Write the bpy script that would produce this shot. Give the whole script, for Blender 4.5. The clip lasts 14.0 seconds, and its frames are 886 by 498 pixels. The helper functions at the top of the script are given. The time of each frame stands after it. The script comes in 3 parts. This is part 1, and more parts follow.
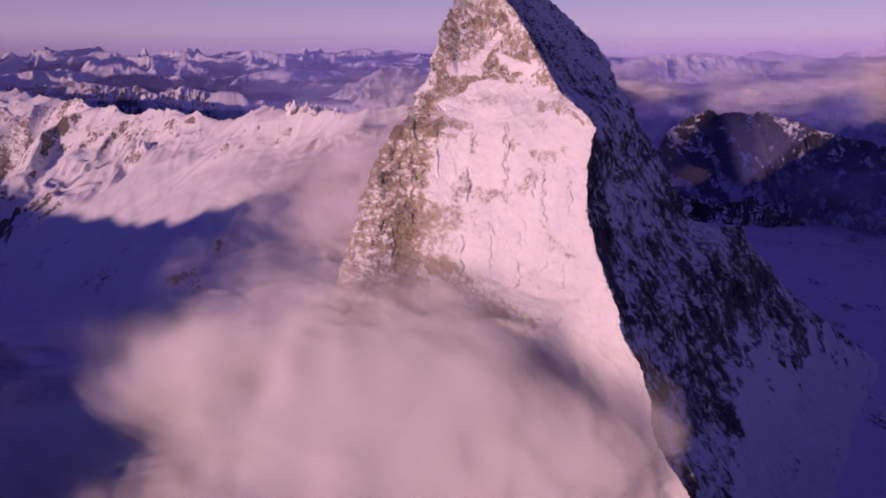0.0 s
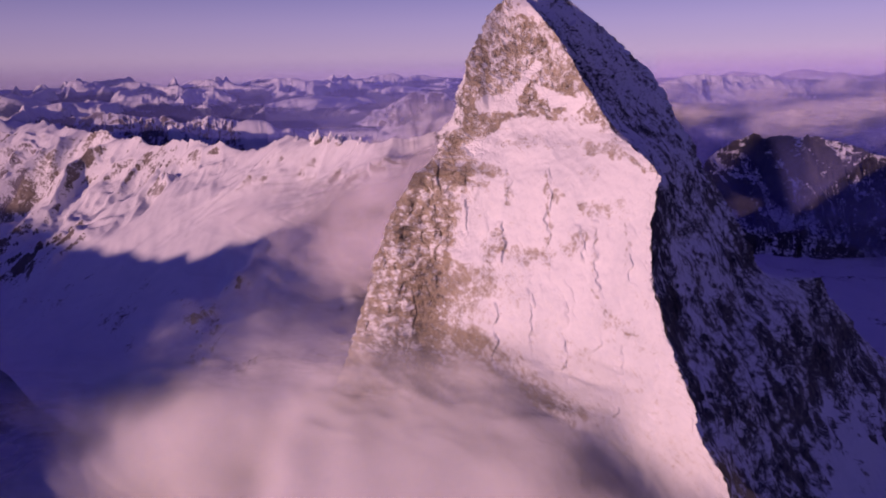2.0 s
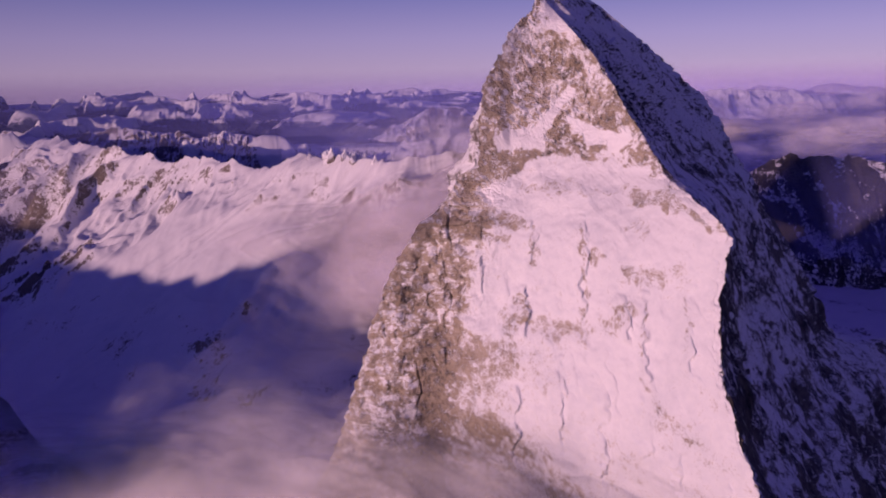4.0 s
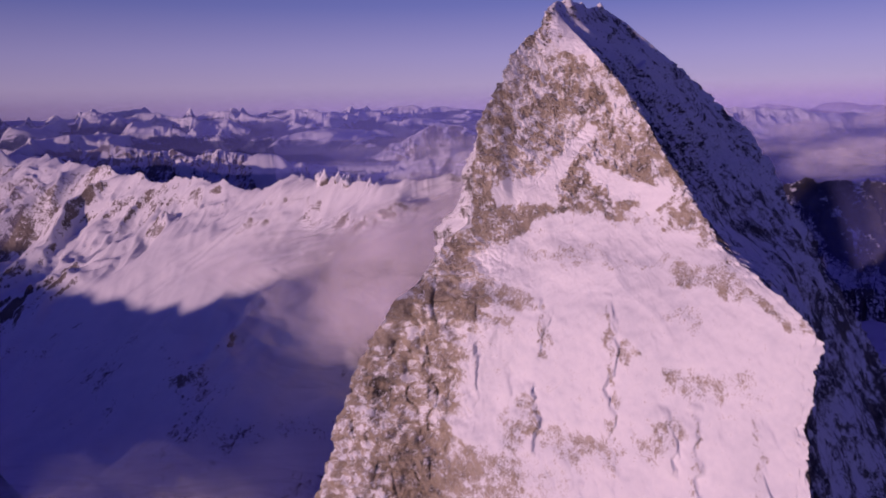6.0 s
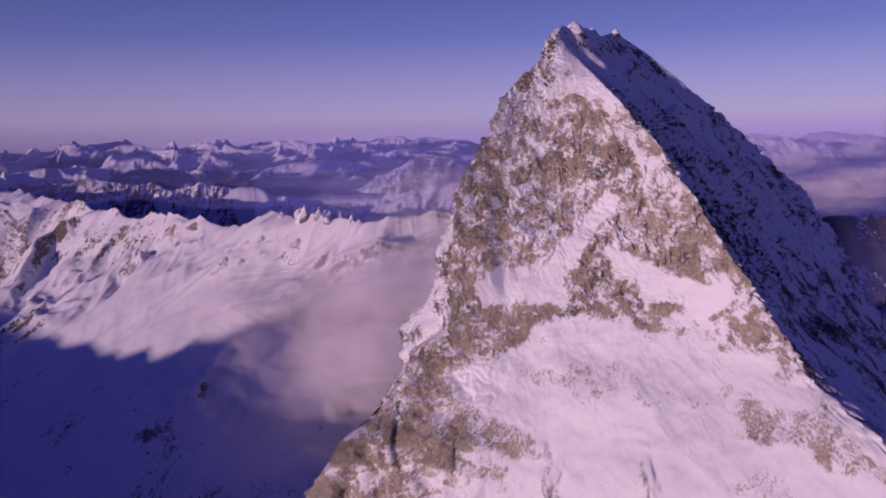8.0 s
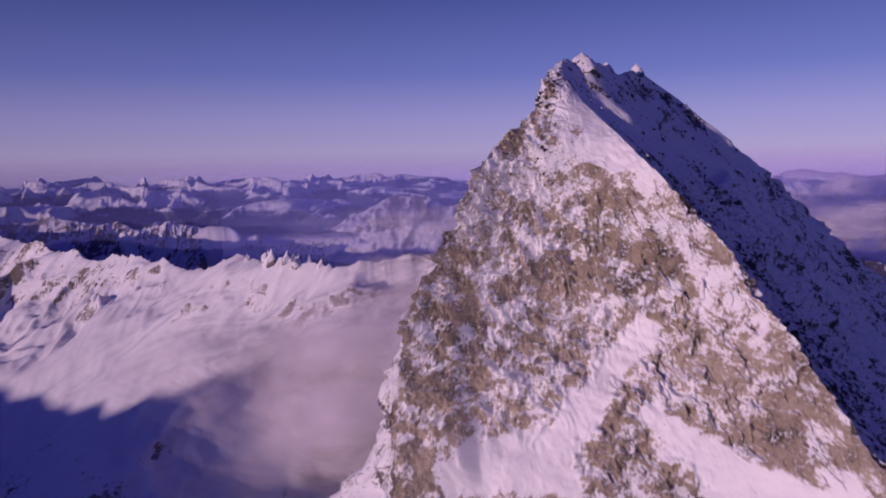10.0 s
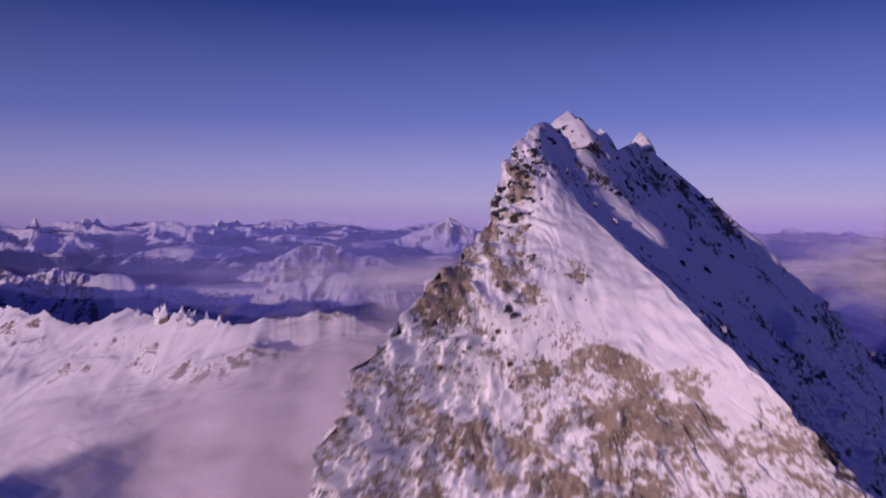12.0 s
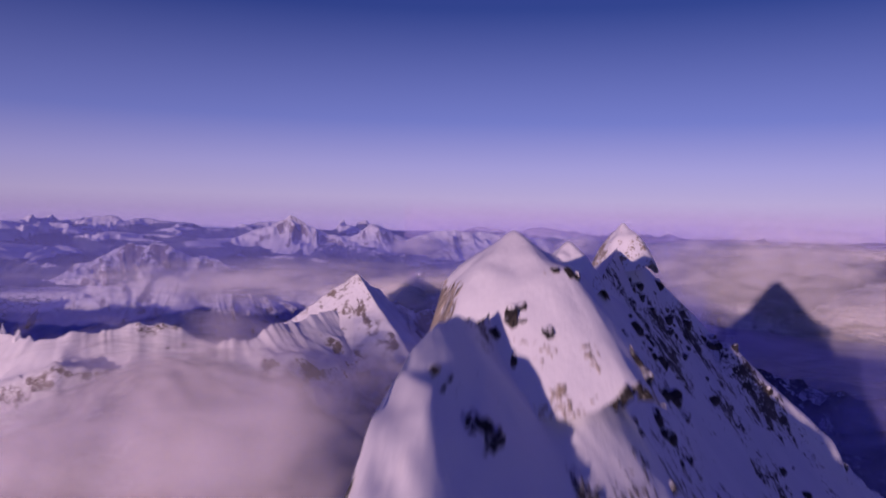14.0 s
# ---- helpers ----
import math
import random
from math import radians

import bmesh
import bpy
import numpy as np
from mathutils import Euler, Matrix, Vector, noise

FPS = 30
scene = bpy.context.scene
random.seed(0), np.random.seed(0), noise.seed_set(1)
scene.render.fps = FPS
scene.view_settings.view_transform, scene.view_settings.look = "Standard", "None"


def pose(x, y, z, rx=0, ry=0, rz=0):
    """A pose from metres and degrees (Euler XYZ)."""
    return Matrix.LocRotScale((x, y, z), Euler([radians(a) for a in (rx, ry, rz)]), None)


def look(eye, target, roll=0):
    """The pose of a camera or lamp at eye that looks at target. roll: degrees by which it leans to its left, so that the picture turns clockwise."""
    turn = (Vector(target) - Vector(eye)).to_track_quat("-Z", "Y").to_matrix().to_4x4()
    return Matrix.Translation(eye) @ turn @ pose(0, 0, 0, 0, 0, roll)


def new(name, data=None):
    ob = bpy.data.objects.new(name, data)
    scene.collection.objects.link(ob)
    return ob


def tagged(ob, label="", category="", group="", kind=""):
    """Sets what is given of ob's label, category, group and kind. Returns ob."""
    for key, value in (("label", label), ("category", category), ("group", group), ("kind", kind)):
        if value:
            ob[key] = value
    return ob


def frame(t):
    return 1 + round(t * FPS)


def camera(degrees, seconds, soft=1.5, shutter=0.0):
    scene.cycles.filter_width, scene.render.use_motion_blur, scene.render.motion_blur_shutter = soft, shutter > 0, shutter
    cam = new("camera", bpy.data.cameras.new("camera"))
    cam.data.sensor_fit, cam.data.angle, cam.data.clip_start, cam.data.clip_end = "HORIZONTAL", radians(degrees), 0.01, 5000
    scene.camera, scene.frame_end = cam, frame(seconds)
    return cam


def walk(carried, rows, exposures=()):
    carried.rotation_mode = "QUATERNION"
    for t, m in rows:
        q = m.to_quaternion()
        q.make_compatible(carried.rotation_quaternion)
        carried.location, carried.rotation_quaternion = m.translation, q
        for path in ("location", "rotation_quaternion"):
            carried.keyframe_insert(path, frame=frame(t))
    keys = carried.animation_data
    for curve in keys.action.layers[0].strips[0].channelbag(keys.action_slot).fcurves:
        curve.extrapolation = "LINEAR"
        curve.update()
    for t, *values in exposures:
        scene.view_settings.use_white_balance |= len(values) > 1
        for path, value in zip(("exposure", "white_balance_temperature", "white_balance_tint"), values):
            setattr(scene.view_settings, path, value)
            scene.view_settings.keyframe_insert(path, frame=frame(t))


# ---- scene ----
cam = camera(61.2, 14.0, soft=1.8, shutter=0.5)
METRES, EYE, TILT, LEAN, TURN = 480.0, 600.0, -15.0, 0.0, 0.0
ROWS = [
    (0.0, 0.0, 0.0, 0.0, 0.0, 0.0, -0.0),
    (0.5, 0.0006, 0.0385, 0.0125, 0.3, 0.42, 0.04),
    (1.0, 0.0007, 0.0776, 0.0249, 0.81, 0.91, 0.14),
    (1.5, 0.0008, 0.1164, 0.0378, 1.54, 1.37, 0.38),
    (2.0, 0.0008, 0.1536, 0.0508, 2.31, 1.7, 0.43),
    (2.5, 0.0011, 0.1901, 0.0642, 2.96, 1.92, 0.37),
    (3.0, 0.0017, 0.2262, 0.0774, 3.46, 2.11, 0.33),
    (5.5, 0.0051, 0.4058, 0.1418, 3.92, 3.58, -0.11),
    (6.0, 0.0056, 0.4418, 0.1553, 3.85, 3.84, -0.13),
    (6.5, 0.0063, 0.4765, 0.1687, 3.75, 4.19, -0.12),
    (7.0, 0.0068, 0.511, 0.1819, 3.57, 4.7, -0.06),
    (7.5, 0.0072, 0.5458, 0.195, 3.27, 5.36, 0.13),
    (10.0, 0.0131, 0.7093, 0.2598, 1.36, 8.68, 0.66),
    (10.5, 0.0146, 0.7406, 0.2729, 0.38, 9.46, 0.75),
    (11.0, 0.016, 0.7714, 0.2858, -1.06, 10.38, 0.83),
    (11.5, 0.0174, 0.8017, 0.2986, -2.98, 11.39, 0.86),
    (12.0, 0.0198, 0.8302, 0.3122, -5.29, 12.23, 0.95),
    (12.5, 0.0234, 0.8567, 0.3249, -7.84, 12.77, 1.12),
    (13.0, 0.028, 0.8826, 0.3377, -10.89, 13.14, 1.74),
    (13.5, 0.0342, 0.9071, 0.3502, -13.97, 12.69, 2.77),
    (14.0, 0.0425, 0.9301, 0.3611, -17.02, 11.6, 3.1),
]
walk(cam, [(t, pose(0, 0, EYE, TILT, LEAN, TURN) @ pose(METRES * x, METRES * y, METRES * z, 90 + pitch, roll, yaw)) for t, x, y, z, yaw, pitch, roll in ROWS],
     exposures=((0.0, 0.27, 7900, 29), (3.0, 0.21, 7800, 28), (6.5, 0.07, 6800, 20), (10.0, 0.07, 6500, 16), (12.5, 0.12, 6350, 15), (14.0, 0.24, 6700, 16)))
scene.cycles.transparent_max_bounces = 160

# ---- light ----
SUN_FROM = Vector((-math.sin(radians(41.8)) * math.cos(radians(4.2)), -math.cos(radians(41.8)) * math.cos(radians(4.2)), math.sin(radians(4.2))))
world = bpy.data.worlds.new("sky")
scene.world = world
world.use_nodes = True
wn, wl = world.node_tree.nodes, world.node_tree.links
sky = wn.new("ShaderNodeTexSky")
sky.sky_type, sky.sun_disc = "NISHITA", False
sky.sun_elevation, sky.sun_rotation = radians(4.2), radians(180 + 41.8)
sky.altitude, sky.air_density, sky.dust_density, sky.ozone_density = 3500, 1.0, 0.6, 4.0
geo = wn.new("ShaderNodeTexCoord")
sep = wn.new("ShaderNodeSeparateXYZ")
wl.new(geo.outputs["Generated"], sep.inputs[0])
ramp = wn.new("ShaderNodeValToRGB")
ramp.color_ramp.elements[0].position, ramp.color_ramp.elements[0].color = 0.0, (0.39, 0.29, 0.55, 1)
ramp.color_ramp.elements[1].position, ramp.color_ramp.elements[1].color = 0.9, (0.016, 0.008, 0.155, 1)
for p, c in ((0.02, (0.42, 0.335, 0.59, 1)), (0.06, (0.33, 0.285, 0.59, 1)), (0.12, (0.155, 0.165, 0.485, 1)), (0.26, (0.025, 0.036, 0.21, 1)), (0.42, (0.027, 0.018, 0.195, 1))):
    ramp.color_ramp.elements.new(p).color = c
wl.new(sep.outputs["Z"], ramp.inputs[0])
mixw = wn.new("ShaderNodeMix")
mixw.data_type, mixw.blend_type = "RGBA", "ADD"
mixw.inputs["Factor"].default_value = 0.02
wl.new(ramp.outputs[0], mixw.inputs["A"])
wl.new(sky.outputs[0], mixw.inputs["B"])
away_from_sun = wn.new("ShaderNodeVectorMath")
away_from_sun.operation = "DOT_PRODUCT"
away_from_sun.inputs[1].default_value = (-SUN_FROM.x, -SUN_FROM.y, 0)
wl.new(geo.outputs["Generated"], away_from_sun.inputs[0])
glow = wn.new("ShaderNodeMapRange")
glow.inputs["From Min"].default_value, glow.inputs["From Max"].default_value = 0.1, 1.0
glow.inputs["To Min"].default_value, glow.inputs["To Max"].default_value = 0.78, 1.16
wl.new(away_from_sun.outputs["Value"], glow.inputs["Value"])
belt = wn.new("ShaderNodeVectorMath")
belt.operation = "SCALE"
wl.new(mixw.outputs["Result"], belt.inputs[0])
dawn = wn.new("ShaderNodeMapRange")
dawn.interpolation_type = "SMOOTHSTEP"
dawn.inputs["From Min"].default_value, dawn.inputs["From Max"].default_value = -0.25, -1.0
dawn.inputs["To Min"].default_value, dawn.inputs["To Max"].default_value = 0.0, 0.6
wl.new(away_from_sun.outputs["Value"], dawn.inputs["Value"])
both = wn.new("ShaderNodeMath")
wl.new(glow.outputs["Result"], both.inputs[0])
wl.new(dawn.outputs["Result"], both.inputs[1])
wl.new(both.outputs[0], belt.inputs["Scale"])
wl.new(belt.outputs["Vector"], wn["Background"].inputs["Color"])
wn["Background"].inputs["Strength"].default_value = 0.75

sun = new("sun", bpy.data.lights.new("sun", "SUN"))
sun.data.energy, sun.data.angle, sun.data.color = 2.36, radians(0.53), (1.0, 0.69, 0.72)
sun.matrix_world = look(SUN_FROM * 4000 + Vector((0, 500, 500)), (0, 500, 500))


# ---- noise fields ----
def lattice(ix, iy, iz, seed):
    """Random numbers from -1 to 1 at whole-numbered places."""
    h = (ix.astype(np.int64) * 374761393 + iy.astype(np.int64) * 668265263 + iz.astype(np.int64) * 2147483647 + seed * 974634777) & 0xFFFFFFFF
    h = ((h ^ (h >> 13)) * 1274126177) & 0xFFFFFFFF
    h = ((h ^ (h >> 16)) * 2246822519) & 0xFFFFFFFF
    return ((h ^ (h >> 15)) & 0xFFFF) / 32767.5 - 1.0


def smooth_noise(x, y, z, seed=0):
    ix, iy, iz = np.floor(x), np.floor(y), np.floor(z)
    fx, fy, fz = x - ix, y - iy, z - iz
    fx, fy, fz = (f * f * f * (f * (f * 6 - 15) + 10) for f in (fx, fy, fz))
    out = 0
    for a in (0, 1):
        for b in (0, 1):
            for c in (0, 1):
                out = out + lattice(ix + a, iy + b, iz + c, seed) * (fx if a else 1 - fx) * (fy if b else 1 - fy) * (fz if c else 1 - fz)
    return out


def fbm(x, y, z, octaves=5, gain=0.5, seed=0):
    total, amp = 0, 1.0
    for k in range(octaves):
        total = total + amp * smooth_noise(x, y, z, seed + k)
        x, y, z, amp = x * 2.03 + 17.1, y * 2.03 + 5.7, z * 2.03 + 9.3, amp * gain
    return total


def ridged(x, y, z, octaves=5, gain=0.5, seed=0):
    """Sharp crests at 1, troughs towards 0."""
    total, amp, norm = 0, 1.0, 0.0
    for k in range(octaves):
        total = total + amp * (1 - np.abs(smooth_noise(x, y, z, seed + k)) * 1.6)
        norm += amp
        x, y, z, amp = x * 2.07 + 11.3, y * 2.07 + 3.1, z * 2.07 + 7.7, amp * gain
    return total / norm


def step(a, b, x):
    q = np.clip((x - a) / (b - a), 0, 1)
    return q * q * (3 - 2 * q)


def bell(x, middle, width):
    return np.exp(-((x - middle) / width) ** 2)


# ---- materials ----
def material(name):
    m = bpy.data.materials.new(name)
    m.use_nodes = True
    return m, m.node_tree.nodes, m.node_tree.links


def noise_node(n, l, scale, detail, vector, rough=0.55):
    t = n.new("ShaderNodeTexNoise")
    t.inputs["Scale"].default_value, t.inputs["Detail"].default_value, t.inputs["Roughness"].default_value = scale, detail, rough
    l.new(vector, t.inputs["Vector"])
    return t.outputs["Fac"]


def math_node(n, l, op, a, b=0.0, c=0.0):
    t = n.new("ShaderNodeMath")
    t.operation = op
    for k, v in enumerate((a, b, c)):
        if isinstance(v, (int, float)):
            t.inputs[k].default_value = v
        else:
            l.new(v, t.inputs[k])
    return t.outputs[0]


def ramp_node(n, l, fac, stops):
    t = n.new("ShaderNodeValToRGB")
    e = t.color_ramp.elements
    e[0].position, e[0].color = stops[0][0], (*stops[0][1], 1)
    e[1].position, e[1].color = stops[-1][0], (*stops[-1][1], 1)
    for p, c in stops[1:-1]:
        e.new(p).color = (*c, 1)
    l.new(fac, t.inputs[0])
    return t.outputs[0]


def mix_node(n, l, fac, a, b):
    t = n.new("ShaderNodeMix")
    t.data_type = "RGBA"
    for name, v in (("Factor", fac), ("A", a), ("B", b)):
        if isinstance(v, tuple):
            t.inputs[name].default_value = (*v, 1)
        elif isinstance(v, (int, float)):
            t.inputs[name].default_value = v
        else:
            l.new(v, t.inputs[name])
    return t.outputs["Result"]


def snow_and_rock(name, grain, rock_dark, rock_mid, rock_light, edge=0.13, relief=0.6, speck=1.0):
    """Rock where the mesh's bare-rock share is high, with ragged edges; snow elsewhere. grain: metres of the finest stones;
    speck: how finely snow and rock are mixed."""
    m, n, l = material(name)
    bsdf = n["Principled BSDF"]
    place = n.new("ShaderNodeTexCoord").outputs["Object"]
    share = n.new("ShaderNodeAttribute")
    share.attribute_name = "rock"
    fine = noise_node(n, l, 0.9 / grain, 4, place, 0.65)
    mid = noise_node(n, l, 0.16 / grain, 5, place, 0.6)
    broad = noise_node(n, l, 0.02 / grain, 4, place)
    tiny = noise_node(n, l, 3.6 / grain, 2, place, 0.6)
    ragged = math_node(n, l, "ADD", math_node(n, l, "MULTIPLY_ADD", fine, 2.2 * speck, -1.1 * speck), math_node(n, l, "MULTIPLY_ADD", mid, 1.5, -0.75))
    ragged = math_node(n, l, "ADD", ragged, math_node(n, l, "MULTIPLY_ADD", tiny, 1.1 * speck, -0.55 * speck))
    bare = math_node(n, l, "ADD", share.outputs["Fac"], ragged)
    t = n.new("ShaderNodeMapRange")
    t.interpolation_type = "SMOOTHSTEP"
    t.inputs["From Min"].default_value, t.inputs["From Max"].default_value = 0.5 - edge, 0.5 + edge
    l.new(bare, t.inputs["Value"])
    mask = t.outputs["Result"]
    stone = ramp_node(n, l, math_node(n, l, "ADD", math_node(n, l, "MULTIPLY", mid, 0.55), math_node(n, l, "MULTIPLY", broad, 0.45)),
                      ((0.38, rock_dark), (0.48, rock_mid), (0.62, rock_light)))
    stone = mix_node(n, l, math_node(n, l, "MULTIPLY", fine, 0.42), stone, rock_dark)
    white = ramp_node(n, l, math_node(n, l, "ADD", math_node(n, l, "MULTIPLY", mid, 0.4), math_node(n, l, "MULTIPLY", broad, 0.6)),
                      ((0.3, (0.74, 0.76, 0.80)), (0.55, (0.86, 0.87, 0.89)), (0.75, (0.80, 0.81, 0.84))))
    l.new(mix_node(n, l, mask, white, stone), bsdf.inputs["Base Color"])
    bsdf.inputs["Roughness"].default_value = 0.85
    bsdf.inputs["Specular IOR Level"].default_value = 0.15
    b = n.new("ShaderNodeBump")
    b.inputs["Distance"].default_value = grain * 1.2
    l.new(math_node(n, l, "MULTIPLY_ADD", mask, relief, 0.10), b.inputs["Strength"])
    l.new(math_node(n, l, "ADD", fine, math_node(n, l, "MULTIPLY", mid, 1.6)), b.inputs["Height"])
    l.new(b.outputs[0], bsdf.inputs["Normal"])
    return m


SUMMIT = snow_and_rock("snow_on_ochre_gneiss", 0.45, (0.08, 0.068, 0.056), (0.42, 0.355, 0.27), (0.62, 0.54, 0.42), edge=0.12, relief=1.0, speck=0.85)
# darker rock than SUMMIT's; part of the sunless faces' shade is in its colour
SHADED_GNEISS = snow_and_rock("snow_on_shaded_gneiss", 0.6, (0.035, 0.034, 0.038), (0.11, 0.10, 0.095), (0.24, 0.21, 0.18), edge=0.12, relief=1.0)
RANGE = snow_and_rock("snow_on_grey_rock", 7.0, (0.09, 0.08, 0.08), (0.20, 0.17, 0.15), (0.30, 0.26, 0.22), speck=0.6)
GROUND = snow_and_rock("glacier_snow", 9.0, (0.05, 0.05, 0.06), (0.12, 0.11, 0.11), (0.2, 0.18, 0.17), speck=0.55)
# near-black colour keeps the cirque wall looking shaded where the sun reaches it
DARK = snow_and_rock("snow_on_shade_dark_rock", 6.0, (0.025, 0.025, 0.03), (0.06, 0.055, 0.06), (0.12, 0.11, 0.11))
# the blue of its slopes is distance haze put into the rock colour
FAR = snow_and_rock("snow_over_haze_blue", 9.0, (0.04, 0.055, 0.09), (0.065, 0.08, 0.125), (0.10, 0.11, 0.15))


def vapour(name, size, thick, albedo=(0.93, 0.92, 0.94), cut=0.40, torn=0.14, skin=1.0, detail=3, face=(0.0, 0.0, 0.0)):
    """Cloud: thin skins that let much light through, thicker where two scales of billows meet. size: metres of a billow;
    torn: how much more the outer skins are torn than the inner; skin: how much thinner the outer ones are;
    face: where most of its light comes from, if not from the sun."""
    m, n, l = material(name)
    n.remove(n["Principled BSDF"])
    place = n.new("ShaderNodeTexCoord").outputs["Object"]
    share = n.new("ShaderNodeAttribute")
    share.attribute_name = "dense"
    billow = math_node(n, l, "ADD", math_node(n, l, "MULTIPLY", noise_node(n, l, 1.0 / size, detail, place, 0.5), 0.6), math_node(n, l, "MULTIPLY", noise_node(n, l, 0.3 / size, 2, place), 0.4))
    t = n.new("ShaderNodeMapRange")
    t.interpolation_type = "SMOOTHSTEP"
    t.inputs["From Min"].default_value, t.inputs["From Max"].default_value = cut - 0.10, cut + 0.22
    l.new(math_node(n, l, "ADD", billow, math_node(n, l, "MULTIPLY_ADD", share.outputs["Fac"], torn, -torn)), t.inputs["Value"])
    alpha = math_node(n, l, "MULTIPLY", math_node(n, l, "MULTIPLY", t.outputs["Result"], math_node(n, l, "POWER", share.outputs["Fac"], skin)), thick)
    dif, cle, b = n.new("ShaderNodeBsdfDiffuse"), n.new("ShaderNodeBsdfTransparent"), n.new("ShaderNodeMixShader")
    dif.inputs["Color"].default_value = (*albedo, 1)
    # droplets have no facing side: they scatter by where the light comes from
    even = n.new("ShaderNodeCombineXYZ")
    for k, v in enumerate(Vector(face) if any(face) else (SUN_FROM * 0.95 + Vector((0, 0, 0.3))).normalized()):
        even.inputs[k].default_value = v
    l.new(even.outputs[0], dif.inputs["Normal"])
    l.new(alpha, b.inputs[0])
    l.new(cle.outputs[0], b.inputs[1])
    l.new(dif.outputs[0], b.inputs[2])
    l.new(b.outputs[0], n["Material Output"].inputs["Surface"])
    return m


MIST = vapour("cloud_vapour", 95, 0.46, (0.98, 0.97, 0.98), cut=0.20, torn=0.36, skin=0.6, detail=2)
HIGH = vapour("thin_vapour", 150, 0.26, (0.86, 0.84, 0.95), cut=0.36, detail=4)
# the air's blue scattered light, put into the colour of thin sheets
HAZE = vapour("blue_haze_tint", 900, 0.26, (0.24, 0.26, 0.80), cut=0.22, torn=0.0)


PUFF = vapour("far_cloud_vapour", 120, 0.5, (0.93, 0.9, 0.94), cut=0.30, torn=0.34, skin=0.6)
LOW = vapour("valley_mist", 150, 0.42, (0.93, 0.91, 0.97), cut=0.30, detail=3, face=(0.0, 0.0, 1.0))
VIOLET = vapour("violet_mist", 150, 0.42, (0.84, 0.79, 0.92), cut=0.26, torn=0.3, skin=0.7, detail=3)
# the skyline's pale hazy light, put into a sheet's colour
PALE = vapour("pale_haze_tint", 900, 0.5, (0.72, 0.60, 0.95), cut=0.20, torn=0.0)


# ---- mesh builders ----
def mesh_of(name, verts, faces, mat, smooth=True, **shares):
    """A mesh object from arrays of corners and four-cornered faces, with named shares for each corner."""
    me = bpy.data.meshes.new(name)
    me.vertices.add(len(verts))
    me.vertices.foreach_set("co", np.ascontiguousarray(verts, dtype=np.float32).ravel())
    me.loops.add(faces.size)
    me.polygons.add(len(faces))
    me.loops.foreach_set("vertex_index", np.ascontiguousarray(faces, dtype=np.int32).ravel())
    me.polygons.foreach_set("loop_start", np.arange(0, faces.size, faces.shape[1], dtype=np.int32))
    me.polygons.foreach_set("use_smooth", np.full(len(faces), smooth))
    me.update(calc_edges=True)
    for key, values in shares.items():
        me.attributes.new(key, "FLOAT", "POINT").data.foreach_set("value", np.ascontiguousarray(values, dtype=np.float32).ravel())
    me.materials.append(mat)
    return new(name, me)


def grid_faces(rows, cols, closed=False, flip=False):
    i = np.arange(rows * cols).reshape(rows, cols)
    if closed:
        i = np.concatenate([i, i[:, :1]], axis=1)
    q = np.stack([i[:-1, :-1], i[:-1, 1:], i[1:, 1:], i[1:, :-1]], axis=-1).reshape(-1, 4)
    return q[:, ::-1] if flip else q


def grid_normals(p):
    """Normals of a grid of places, rows by columns by 3."""
    a, b = np.gradient(p, axis=0), np.gradient(p, axis=1)
    n = np.cross(a, b)
    return n / np.maximum(np.linalg.norm(n, axis=-1, keepdims=True), 1e-9)


# ---- the ground ----
def shade_hills(x, y):
    """An added, unseen crest east of the flight, whose long morning shadow lies over the valleys."""
    ax, ay, bx, by = -3300.0, 900.0, 1600.0, -2300.0
    dx, dy = bx - ax, by - ay
    s = np.clip(((x - ax) * dx + (y - ay) * dy) / (dx * dx + dy * dy), 0, 1)
    away = np.hypot(x - ax - s * dx, y - ay - s * dy)
    # the bells raise it to shade the snow ridge's foot and cirque wall
    top = 372 + 120 * bell(s, 0.315, 0.027) + 350 * bell(s, 0.426, 0.018) + 110 * step(0.55, 0.8, s) + 22 * smooth_noise(s * 16, 0 * s, 0 * s, 5) + 20 * smooth_noise(s * 55, 0 * s, 0 * s, 6) + 14 * smooth_noise(s * 130, 0 * s, 0 * s, 9)
    back = top * np.clip(1 - away / 900, 0, 1)
    # added for shade, unseen: a low continuation of the north-east ridge, under the flight
    s = np.clip(((x - 170) * 1100 + (y - 310) * -650) / (1100.0 ** 2 + 650.0 ** 2), 0, 1)
    away = np.hypot(x - 170 - s * 1100, y - 310 + s * 650)
    spur = (366 + 40 * step(0.05, 0.3, s) + 20 * smooth_noise(s * 12, 0 * s, 0 * s, 7)) * np.clip(1 - away / 520, 0, 1)
    return np.maximum(back, spur)


def ground_height(x, y):
    r = np.hypot(x, y - 400)
    side = step(-260, 240, x - 40)
    low = 10 + 250 * side + 20 * step(500, 1500, y) * side
    rim = 545 * step(2300, 4500, r) ** 1.2
    relief = 70 * (ridged(x / 620, y / 620, 0 * x, 6, 0.5, 21) - 0.55) * step(250, 900, r) + 14 * fbm(x / 130, y / 130, 0 * x, 4, 0.5, 31)
    relief = relief * (1 - 0.65 * side)
    return np.maximum(low + relief, np.maximum(rim + relief * 0.5, shade_hills(x, y) + relief * 0.3))


